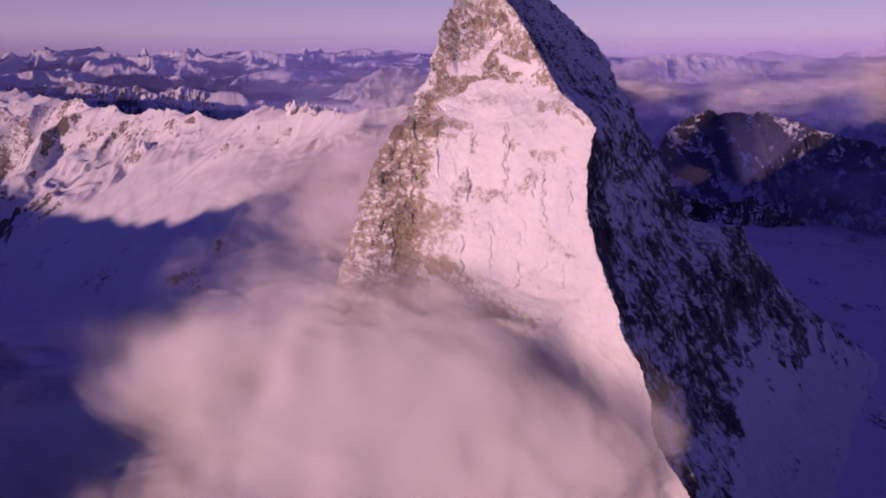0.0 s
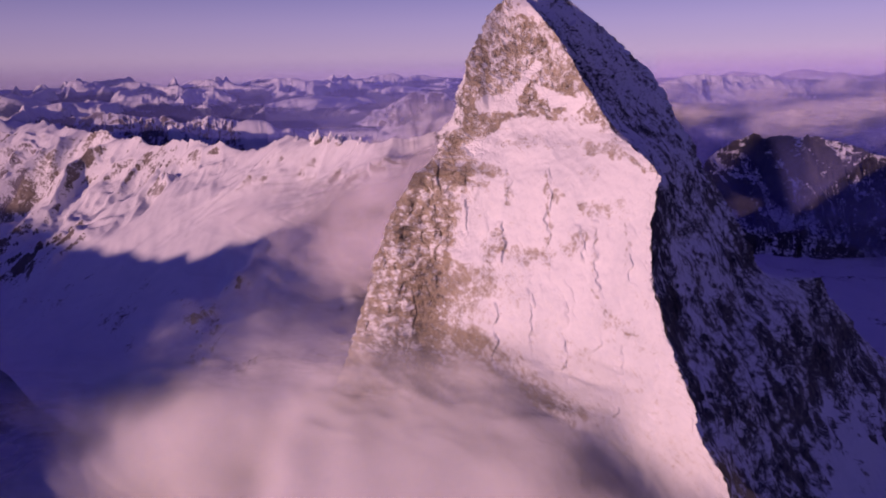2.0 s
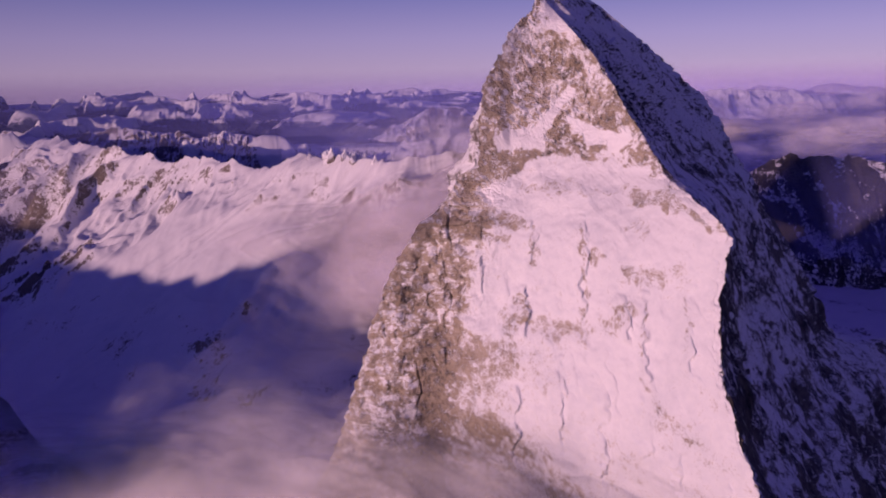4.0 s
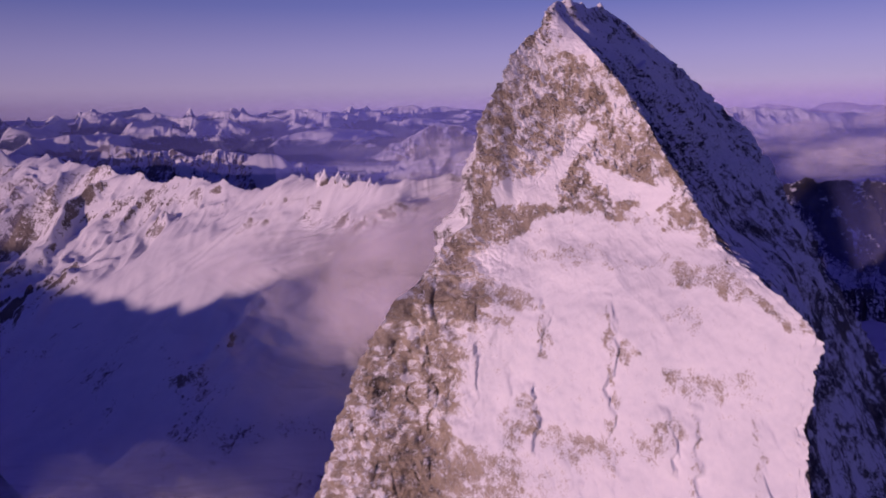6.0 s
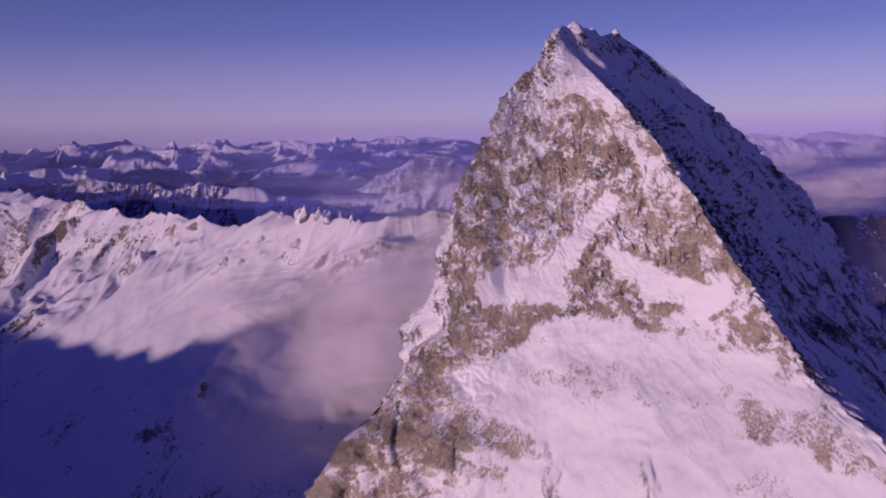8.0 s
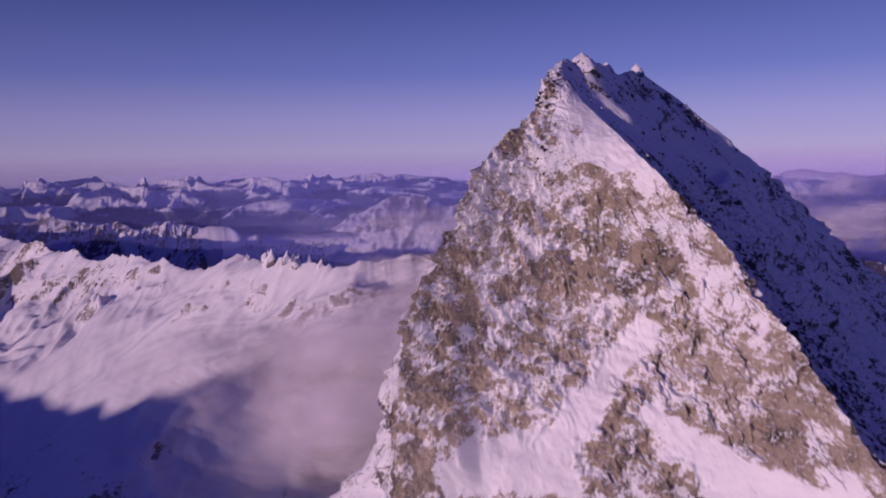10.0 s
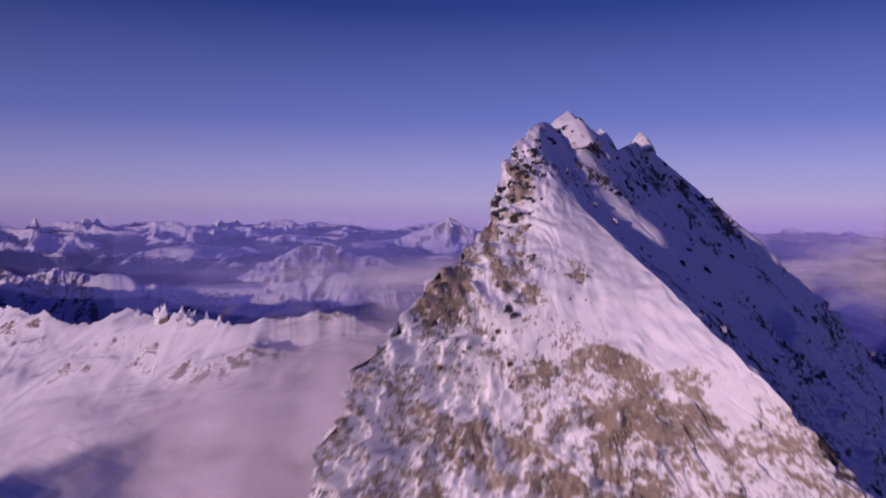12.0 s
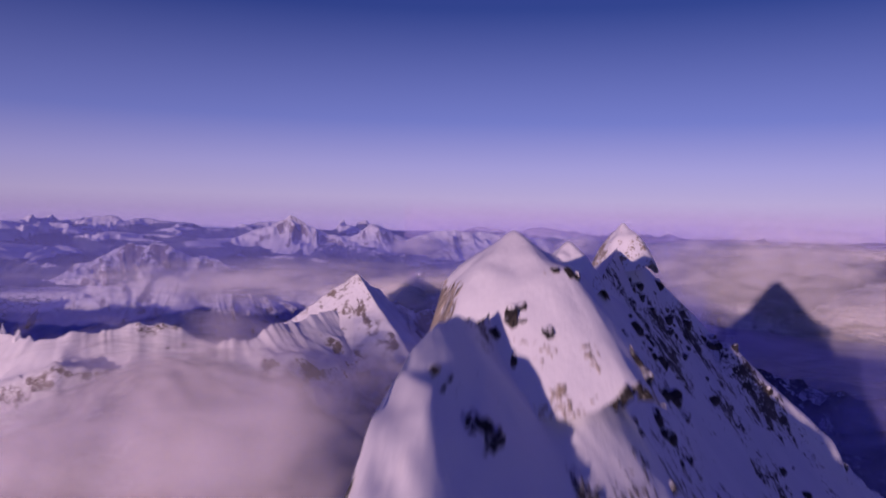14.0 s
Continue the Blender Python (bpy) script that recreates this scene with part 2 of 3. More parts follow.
def build_ground():
    na, nr = 900, 300
    a = np.linspace(0, 2 * math.pi, na, endpoint=False)
    r = 12 * (4500 / 12) ** np.linspace(0, 1, nr)
    x, y = r[:, None] * np.sin(a)[None], 400 + r[:, None] * np.cos(a)[None]
    z = ground_height(x, y)
    p = np.stack([x, y, z], -1)
    up = np.abs(grid_normals(p)[..., 2])
    rock = 0.27 - 0.16 * step(-100, 200, x) + 0.9 * step(0.95, 0.74, up) + 0.30 * fbm(x / 110, y / 70, z / 50, 3, 0.5, 8) - 0.5 * step(1500, 1900, np.hypot(x, y - 400))
    ob = mesh_of("ground", p.reshape(-1, 3), grid_faces(nr, na, True), GROUND, rock=rock)
    return tagged(ob, "snow-covered glacier and valley floor with dark rocks", "ground", kind="structure")


# ---- the great mountain ----
# ridges from the top down: x, y, z
NE_RIDGE = ((23.4, 488, 649.2), (24.6, 485.5, 645.8), (26.3, 482.5, 642), (28.6, 479, 639), (31.8, 474.5, 635), (35.5, 469, 630), (43.5, 464, 620), (49.3, 459, 610), (53, 450, 600), (58.5, 446, 590), (64.5, 439, 580),
            (67, 433, 575), (73, 418, 569), (78, 405, 564), (82, 399, 559), (80, 398, 555), (77.4, 395, 540), (76.4, 385, 516), (83, 368, 489), (92, 360, 456), (102, 359, 438), (113.5, 355, 399), (131, 350, 369), (190, 320, 250))
SE_RIDGE = ((23.4, 488, 649.2), (22, 485.5, 648), (20.9, 484, 647), (19.9, 483, 645.2), (19.1, 482, 643), (17.8, 480, 640.5), (15.4, 478, 638), (12.8, 475, 635.5), (10.0, 473, 632), (7.4, 472, 628),
            (2.6, 471, 618), (-1.8, 468, 610), (-3, 469, 600), (-3.2, 466, 590), (-4.0, 465, 577), (-13.5, 466, 573.5), (-17, 466, 566), (-21, 465, 560),
            (-30, 454, 555), (-35.6, 462, 545), (-43, 465, 530), (-52, 468, 510), (-57, 465, 490), (-64, 470, 470), (-72, 480, 450), (-84, 490, 420), (-108, 500, 380), (-240, 520, 250))
NW_RIDGE = ((41, 511, 650.6), (52.6, 520, 645), (58.5, 521, 640), (71.4, 521, 630), (86, 530, 620), (96, 530, 610), (107, 536, 600), (114.5, 536, 590), (120, 530, 578), (140, 535, 548),
            (169.5, 540, 503), (186, 548, 472), (222, 568, 467), (232, 572, 466), (250, 588, 447), (311, 638, 388), (445, 720, 290), (500, 790, 250))
SW_RIDGE = ((41, 511, 650.6), (38, 530, 640), (20, 560, 600), (-10, 640, 500), (-30, 750, 400), (-40, 860, 250))
CREST = ((0, 0), (0.06, 0.45), (0.13, 0.5), (0.18, 0.1), (0.245, 0.5), (0.31, 0.3), (0.38, 0.2), (0.48, 0.45), (0.6, -0.3), (0.75, -1.4), (0.93, -0.5), (1, 0))
BASE = 250.0


def depths():
    d = [np.arange(0, 14, 0.13), np.arange(14, 90, 0.27), np.arange(90, 200, 0.5), np.arange(200, 401, 1.6)]
    d = np.concatenate(d)
    return d / d[-1]


def ridge_line(points, w):
    q = np.array(points)
    z = q[0, 2] + (BASE - q[0, 2]) * w
    teeth = np.clip((636 - z) / 70, 0, 1.6) * (0.75 * fbm(z / 17, 0 * z, 0 * z, 4, 0.62, len(q)))
    return np.stack([np.interp(-z, -q[:, 2], q[:, 0]) + teeth, np.interp(-z, -q[:, 2], q[:, 1]) - 0.5 * teeth, z], -1)


def along_line(p, a, b):
    """Distance of places from the stretch a to b, and how far along it they are."""
    a, b = np.array(a, float), np.array(b, float)
    d = b - a
    s = np.clip(((p - a) @ d) / (d @ d), 0, 1)
    return np.linalg.norm(p - a - s[..., None] * d, axis=-1), s


# leaning slabs on the east face, each with a lit slope and a sharp far edge: x from, x to, z from, z to, how proud
SLABS = ((5, 14.5, 512, 531, 3.2), (42, 49.6, 519, 534, 2.8), (26, 35.2, 521, 560, 1.9), (49, 54.8, 480, 537, 1.5), (62, 67.8, 505, 542, 1.5), (11, 17.6, 538, 556, 1.4),
         (20, 27, 476, 508, 2.0), (33, 41, 462, 500, 2.2), (56, 63, 452, 488, 1.6), (3, 10, 455, 492, 2.2), (-12, -4, 520, 541, 1.6), (-26, -20, 520, 552, 1.8), (70, 76, 440, 486, 1.4))
# rock that shows through the snow of the east face: x, z to x, z, reach, how bare
LEDGES = ((-12, 557, 12, 556, 3.5, 0.5), (-12, 551, 8, 549, 2, 0.4), (15, 569, 31, 569, 2.6, 0.42), (31, 571, 46, 570, 2.2, 0.34), (49, 571, 55, 572, 1.5, 0.4), (57, 567, 66, 570, 3.6, 0.5),
          (52, 557, 58.5, 558, 2.6, 0.4), (68, 566, 80, 561, 1.8, 0.5), (6, 513, 14, 525, 3.6, 0.45), (18, 516, 35, 518, 4, 0.4), (43, 521, 49, 530, 3, 0.46), (53, 542, 67, 545, 3, 0.36), (40, 546, 41, 547, 2.6, 0.4))
SEAMS = ((35.4, 557, 36.2, 523, 0.9, 0.4), (55, 536, 54.8, 505, 0.8, 0.34), (68, 541, 67.6, 520, 0.8, 0.34), (17.8, 555, 17.6, 541, 0.9, 0.36), (-8, 499, 24, 505, 7, 0.2), (-2, 470, 20, 462, 9, 0.26), (28, 455, 46, 446, 9, 0.3), (60, 500, 74, 488, 4, 0.2))
FIELDS = ((5.5, 589, 19, 587, 3.4, 0.8), (18, 588.5, 26, 599, 2.8, 0.75), (26, 599, 35, 609, 1.9, 0.6), (34, 594.5, 41, 590.5, 2.0, 0.6), (41, 590, 52, 588.5, 2.8, 0.75))
CROWN = ((20, 645.5, 20.4, 644, 1.0, 0.7), (22.6, 638.9, 25.2, 637.6, 0.8, 0.6), (16, 640.5, 13.6, 635.5, 1.4, 0.5), (17.5, 643, 15.5, 637, 1.0, 0.55), (26.5, 632, 28, 630, 1.0, 0.35), (18.5, 641.5, 19.5, 637, 0.8, 0.5), (21.5, 641, 21, 636, 0.6, 0.4))


def strokes(x, z, lines, wander, seed):
    """The strongest of some soft strokes at each spot of a face, with uneven edges."""
    dx, dz = wander * fbm(x / 5, z / 5, 0 * x, 3, 0.6, seed), wander * fbm(x / 5, z / 5, 0 * x + 9, 3, 0.6, seed + 1)
    best = np.zeros_like(x)
    for x0, z0, x1, z1, reach, much in lines:
        away, _ = along_line(np.stack([x + dx, z + dz], -1), (x0, z0), (x1, z1))
        best = np.maximum(best, much * step(1.5 * reach, 0.5 * reach, away))
    return best


def shape_of(p, calm):
    """How far the rock stands out from the plain faces, and the way in which it does. calm: 0 on the ridges, 1 on the faces."""
    x, y, z = p[..., 0], p[..., 1], p[..., 2]
    out = np.stack([x - 36, y - 504, np.full_like(x, 14.0)], -1)
    out /= np.linalg.norm(out, axis=-1, keepdims=True)
    depth = 652 - z
    near_top = step(2, 45, depth) * (0.3 + 0.7 * calm)
    rough = step(7, 2, x - 19.3 + 0.55 * (643 - z)) * step(600, 625, z)
    crest = 0.25 + 0.75 * step(1, 14, depth) + 0.9 * rough * step(1, 4, depth)
    # ribs and gullies run down the faces
    across = x * 0.86 + y * 0.5 + 5 * fbm(x / 40, y / 40, z / 40, 2, 0.5, 40)
    low = step(590, 560, z)
    ribs = ridged(across / 24, y / 60, z / 130, 4, 0.5, 41) - 0.55
    gullies = np.maximum(ridged(across / 13, y / 50, z / 70, 3, 0.55, 45) - 0.6, 0) * low
    lumps = fbm(x / 28, y / 28, z / 22, 4, 0.5, 51)
    # broken strata, tilted, that come and go
    bend = z + 0.3 * x + 5.0 * fbm(x / 17, y / 17, z / 17, 3, 0.5, 61)
    strata = (ridged(x / 14, y / 14, bend / 4.2, 2, 0.5, 63) - 0.5) * step(-0.4, 0.4, smooth_noise(x / 12, y / 12, z / 12, 64))
    wx, wz = x + 2.6 * fbm(x / 5, y / 5, z / 5, 2, 0.5, 68), z + 2.6 * fbm(x / 5 + 9, y / 5, z / 5, 2, 0.5, 69)
    blocks = 0.6 * (ridged((wx + 0.5 * wz) / 3.4, y / 3.4, wz / 4.2, 3, 0.6, 71) - 0.5) + 0.55 * (ridged((wx - 0.7 * wz) / 5.0, y / 5.0, (wz + 0.4 * wx) / 3.6, 3, 0.6, 73) - 0.5)
    grit = fbm(x / 0.8, y / 0.8, z / 0.7, 2, 0.5, 81)
    rocky = np.maximum(np.maximum(step(582, 590, z) * step(636, 624, z), step(8, -12, x + 0.22 * (545 - z))), (1 - calm) * step(640, 625, z))
    rocky = rocky * (1 - 0.9 * np.minimum(1.4 * strokes(x, z, FIELDS, 1.5, 155), 1))
    crest = crest * (0.3 + 0.7 * rocky)
    sunny = step(110, 60, x + 0.5 * (y - 400))
    amount = 5.5 * ribs * near_top * (0.35 + 0.65 * low) * (1 - 0.6 * sunny) + 6.0 * gullies * calm * (1 - 0.8 * sunny) + 2.6 * lumps * near_top + crest * (0.9 * strata + (0.95 + 1.7 * rocky * step(640, 630, z)) * blocks + (0.2 + 0.3 * rocky) * grit)
    # the square pillar at the south edge of the head
    amount = amount + 2.6 * step(-3, 0.5, x) * step(9.5, 7.8, x + 0.6 * smooth_noise(x / 3, y / 3, z / 4, 75)) * step(584, 588, z) * step(616, 607, z)
    away, s = along_line(p, (9.4, 468, 613), (10, 463, 588))
    amount = amount - 3.2 * np.exp(-(away / 1.3) ** 2)
    # the snowy shoulder behind the pillar
    away, s = along_line(p, (3, 500, 604), (-9, 494, 572))
    amount = amount + 11 * s ** 0.5 * np.exp(-(away / 10) ** 2) * step(478, 488, y)
    # sharp ribs high on the north side, whose flanks catch the sun
    for a, b, high, wide in (((29.6, 492.6, 648.5), (38.2, 487.2, 638.2), 2.9, 2.8),):
        away, s = along_line(p, a, b)
        amount = amount + high * np.exp(-np.abs(away / wide) ** 1.6) * step(-0.05, 0.12, s) * step(1.0, 0.75, s)
    return amount, out


def east_relief(p):
    """How far slabs, steps and flutings of the east face stand out towards the morning side."""
    x, z = p[..., 0], p[..., 2]
    wx = x + 1.9 * fbm(x / 6, z / 6, 0 * x, 4, 0.6, 141)
    out = np.zeros_like(x)
    for x0, x1, z0, z1, proud in SLABS:
        q = np.clip((wx - x0) / (x1 - x0), 0, 1)
        out = out + proud * q ** 1.5 * step(x1 + 2.2, x1, wx) * (0.45 + 0.55 * step(-0.3, 0.4, smooth_noise(x / 5, z / 5, 0 * x, 140))) * step(z0 - 2, z0 + 3, z) * step(z1 + 1, z1 - 0.55 * (z1 - z0) * (1 - q), z)
    # the square buttress low on the south edge and the hollow beside it
    low = step(514, 508, z + 2 * smooth_noise(x / 6, z / 6, 0 * x, 143))
    out = out + 1.6 * low * step(-26, -36, wx) - 1.8 * low * step(-38, -26, wx) * step(26, -20, wx)
    # fine flutings down the snow
    flute = (wx / 6.5 + 0.7 * smooth_noise(x / 30, z / 26, 0 * x, 145)) % 1.0
    out = out + 0.7 * flute * step(1.0, 0.72, flute) * step(0.0, 0.6, smooth_noise(x / 9, z / 24, 0 * x, 146)) * step(566, 552, z) * step(0, 20, x + 20)
    # stepped cliffs on the south side
    cliff = step(4, -14, x + 0.22 * (545 - z)) * step(574, 566, z)
    for high, tall, seed in ((2.2, 7.5, 147), (1.1, 3.3, 148)):
        q = ((z + 1.6 * smooth_noise(x / 7, z / 7, 0 * x, seed)) / tall) % 1.0
        out = out - high * cliff * q * step(1.0, 0.86, q)
    blocks = np.abs((x + 3.0 * smooth_noise(x / 6, z / 8, 0 * x, 149)) / 7.0 % 1.0 - 0.5) * 2
    return out - 1.5 * cliff * step(0.2, 0.04, blocks) * step(-0.1, 0.3, smooth_noise(x / 6, z / 6, 0 * x, 150)) + 2.0 * cliff * smooth_noise(x / 5.0, z / 5.5, 0 * x, 151)


def snow_cover(p, side):
    """The share of bare rock, from how steep each spot is and from where snow lies on the faces."""
    x, y, z = p[..., 0], p[..., 1], p[..., 2]
    n = grid_normals(p)
    n = n * np.sign(np.median(n[..., 2]))
    steep = np.clip(0.40 - n[..., 2], -0.5, 0.6)
    patch = fbm(x / 15, y / 15, z / 12, 4, 0.55, 91)
    mottle = fbm((x + 0.6 * z) / 3.0, y / 3.0, (z - 0.4 * x) / 3.4, 4, 0.62, 95)
    if side == "east":
        foot = np.interp(x, (-5, 11, 15, 17, 37, 40, 58), (570, 572, 577, 580, 580, 577, 578))
        head = step(-2, 3, z - foot + 3.5 * smooth_noise(x / 6, y / 6, z / 6, 92)) * step(641, 617, z + 5 * smooth_noise(x / 6, y / 6, z / 6, 93))
        crown = step(626, 634, z) * step(646, 642, z) * step(8, 3, x - 19.3 + 0.55 * (643 - z) + 2 * smooth_noise(x / 4, y / 4, z / 4, 94))
        left = step(0, -12, x + 0.16 * (545 - z) + 3 * smooth_noise(x / 8, y / 8, z / 8, 97)) * step(575, 566, z)
        # mottled rock of the low hollow, its shade put in as extra bare rock
        shade = step(514, 506, z) * step(-34, -28, x) * step(30, -5, x) * step(400, 440, z)
        verge = step(7, 2, np.interp(z, (600, 610, 620, 630, 640), (53, 49, 43, 35, 27)) - x + 2 * smooth_noise(x / 4, y / 4, z / 5, 79)) * step(606, 614, z)
        pillar = step(-7, -4, x) * step(10, 8.5, x) * step(583, 587, z) * step(618, 610, z)
        bias = 0.25 * pillar - 0.14 + 0.60 * head + 0.3 * crown - 0.2 * verge + 0.78 * left * (0.75 + 0.35 * step(-0.2, 0.3, smooth_noise(x / 9, y / 9, z / 5, 98))) + 0.42 * shade
        bias = bias + 1.3 * strokes(x, z, LEDGES + SEAMS, 1.8, 152) + 1.2 * strokes(x, z, CROWN, 1.0, 153) - 1.7 * strokes(x, z, FIELDS, 1.5, 155)
        return np.clip(bias + (0.42 + 0.2 * head) * steep + (0.13 + 0.1 * head) * patch + (0.15 + 0.34 * head + 0.24 * left) * mottle, -0.8, 0.85)
    if side == "north":
        streaks = fbm((x + 0.8 * z) / 7, y / 14, (z - 0.6 * x) / 26, 4, 0.55, 101)
        bands = fbm((x - 0.5 * z) / 40, y / 40, (z + 0.5 * x) / 16, 4, 0.55, 105)
        bias = 0.22 + 0.30 * step(645, 560, z) + 0.18 * step(120, 170, x) + 0.35 * step(14, 4, x - np.interp(z, (400, 456, 489, 516, 540, 559), (113, 92, 83, 76, 77, 80))) * step(566, 558, z)
        bias = bias + 0.22 * bands - 0.9 * step(12, -12, z - np.interp(x, (90, 170, 215, 300, 400), (300, 330, 392, 350, 325)) + 26 * patch)
        away, _ = along_line(p, (26.5, 486, 645), (39, 475, 630))
        bias = bias + 0.24 * np.exp(-(away / 5) ** 2) - 0.45 * step(6, 2, 651 - z)
        return np.clip(bias + 0.7 * steep + 0.22 * patch + 0.3 * streaks + 0.38 * mottle, -0.5, 1.2)
    return np.clip(0.25 - 0.6 * step(636, 646, z) + 0.6 * steep + 0.2 * patch + 0.2 * mottle, -0.5, 1.4)


def eased(line, rows):
    """A ridge line with its steps smoothed out over some twenty metres."""
    d = rows * 400
    even = np.arange(0, 401, 1.0)
    k = np.hanning(45)
    k /= k.sum()
    out = line.copy()
    for c in (0, 1):
        v = np.convolve(np.pad(np.interp(even, d, line[:, c]), 22, mode="reflect", reflect_type="odd"), k, "valid")
        keep = step(4, 30, d)
        out[:, c] = line[:, c] * (1 - keep) + np.interp(d, even, v) * keep
    return out


def build_mountain():
    base = tagged(new("mountain"), "steep pyramid mountain of ochre rock plastered with snow", "mountain")
    base.location = (60, 520, BASE)
    w = depths()
    crest_z = np.array(CREST)
    faces = {}
    sides = (("east_face", SE_RIDGE, NE_RIDGE, 560, -11.0), ("north_face", NE_RIDGE, NW_RIDGE, 360, -6.0), ("south_face", SW_RIDGE, SE_RIDGE, 120, 0.0), ("west_face", NW_RIDGE, SW_RIDGE, 90, 6.0))
    for name, first, last, cols, bulge in sides:
        rows = w if cols > 200 else w[::4] if w[::4][-1] == w[-1] else np.append(w[::4], w[-1])
        a, b = ridge_line(first, rows), ridge_line(last, rows)
        u = np.linspace(0, 1, cols)
        # the faces run smoothly between the ridges; each ridge's own steps fade within some metres
        soft_a, soft_b = eased(a, rows), eased(b, rows)
        p = soft_a[:, None] * (1 - u)[None, :, None] + soft_b[:, None] * u[None, :, None]
        wide = np.maximum(np.linalg.norm(b - a, axis=-1), 0.01)[:, None]
        p = p + (a - soft_a)[:, None] * np.exp(-u[None] * wide / 7)[..., None] + (b - soft_b)[:, None] * np.exp(-(1 - u)[None] * wide / 7)[..., None]
        calm = step(0, 9, np.minimum(u, 1 - u)[None] * wide)
        depth = (652 - p[..., 2])
        away = np.cross(b - a, (0, 0, 1.0))
        away /= np.maximum(np.linalg.norm(away, axis=-1, keepdims=True), 1e-6)
        p = p + away[:, None] * (bulge * 4 * (u * (1 - u))[None] * step(0, 45, depth) + (2.6 * bell(depth, 13, 9) * 4 * (u * (1 - u))[None] if name == "east_face" else 0))[..., None]
        if name in ("north_face", "south_face"):
            along = u if name == "north_face" else 1 - u
            p[..., 2] += np.interp(along, crest_z[:, 0], crest_z[:, 1])[None] * np.exp(-rows * 400 / 3.5)[:, None]
        amount, out = shape_of(p, calm)
        p = p + out * amount[..., None]
        if name == "north_face":
            # a trough below the north-west crest, whose far flank catches the sun
            away, s = along_line(p, (45, 503, 641), (57, 501.5, 629.5))
            p = p - (4.2 * np.exp(-(away / 4.4) ** 2) * step(0.0, 0.1, s) * step(1.0, 0.85, s))[..., None] * np.array((0.5, -0.55, 0.67))
            away, s = along_line(p, (50.5, 517.0, 643.2), (65, 518.0, 633))
            p = p + (1.9 * np.exp(-(away / 2.0) ** 2) * step(0.0, 0.15, s) * step(1.0, 0.8, s))[..., None] * np.array((-0.1, -0.45, 0.88))
        # the blunt snow hump before the summit, and the notch behind it
        away, _ = along_line(p, (23.3, 488.0, 649.2), (25.6, 489.4, 649.6))
        p[..., 2] += 0.1 * np.exp(-(away / 1.8) ** 2)
        away, _ = along_line(p, (24.6, 491.6, 649.6), (27.4, 490.6, 649.2))
        p[..., 2] -= 0.45 * np.exp(-(away / 0.9) ** 2)
        if name == "east_face":
            p[..., 1] -= east_relief(p) * calm * step(640, 600, p[..., 2])
        rock = snow_cover(p, name.split("_")[0])
        # all but the east face take the rock colour with shade in it
        part = mesh_of(name, p.reshape(-1, 3) - np.array(base.location), grid_faces(len(rows), cols), SUMMIT if name == "east_face" else SHADED_GNEISS, rock=rock)
        part.parent = base
        tagged(part, {"east_face": "sunlit face of ochre rock bands and fluted snow", "north_face": "shaded face streaked with snow, its rock darkened for shade"}.get(name, "steep face of rock and snow"))
        faces[name] = p
    caps = [snow_cone(base, top, wide, high, seed) for top, wide, high, seed in (((28.0, 494.3, 651.6), 4.0, 3.7, 71), ((41.3, 511.2, 651.7), 1.9, 5.2, 72), ((33.9, 502.8, 651.0), 1.7, 5.0, 73))]
    faces["caps"] = np.concatenate(caps)
    scatter_rocks(base, faces)
    return base


def stone_mesh(name, seed, mat, tall=1.0, cover=0.75, cuts=14, taper=0.0):
    """An angular block: a ball cut flat by random planes; snow on what faces up."""
    bm = bmesh.new()
    bmesh.ops.create_icosphere(bm, subdivisions=3, radius=1.0)
    rng = random.Random(seed)
    planes = [(Vector((rng.gauss(0, 1), rng.gauss(0, 1), rng.gauss(0, 1))).normalized(), rng.uniform(0.45, 0.9)) for _ in range(cuts)]
    for v in bm.verts:
        for n, d in planes:
            over = v.co.dot(n) - d
            if over > 0:
                v.co -= n * over
        v.co *= 1 + 0.08 * noise.noise(v.co * 2.5 + Vector((seed, 0, 0)))
        narrow = 1 - taper * (v.co.z + 1) / 2
        v.co.x, v.co.y, v.co.z = v.co.x * narrow, v.co.y * narrow, v.co.z * tall
    me = bpy.data.meshes.new(name)
    bm.normal_update()
    ups = [v.normal.z for v in bm.verts]
    bm.to_mesh(me)
    bm.free()
    me.attributes.new("rock", "FLOAT", "POINT").data.foreach_set("value", [cover + 0.3 - 1.1 * max(0.0, u - 0.25) for u in ups])
    me.materials.append(mat)
    return me


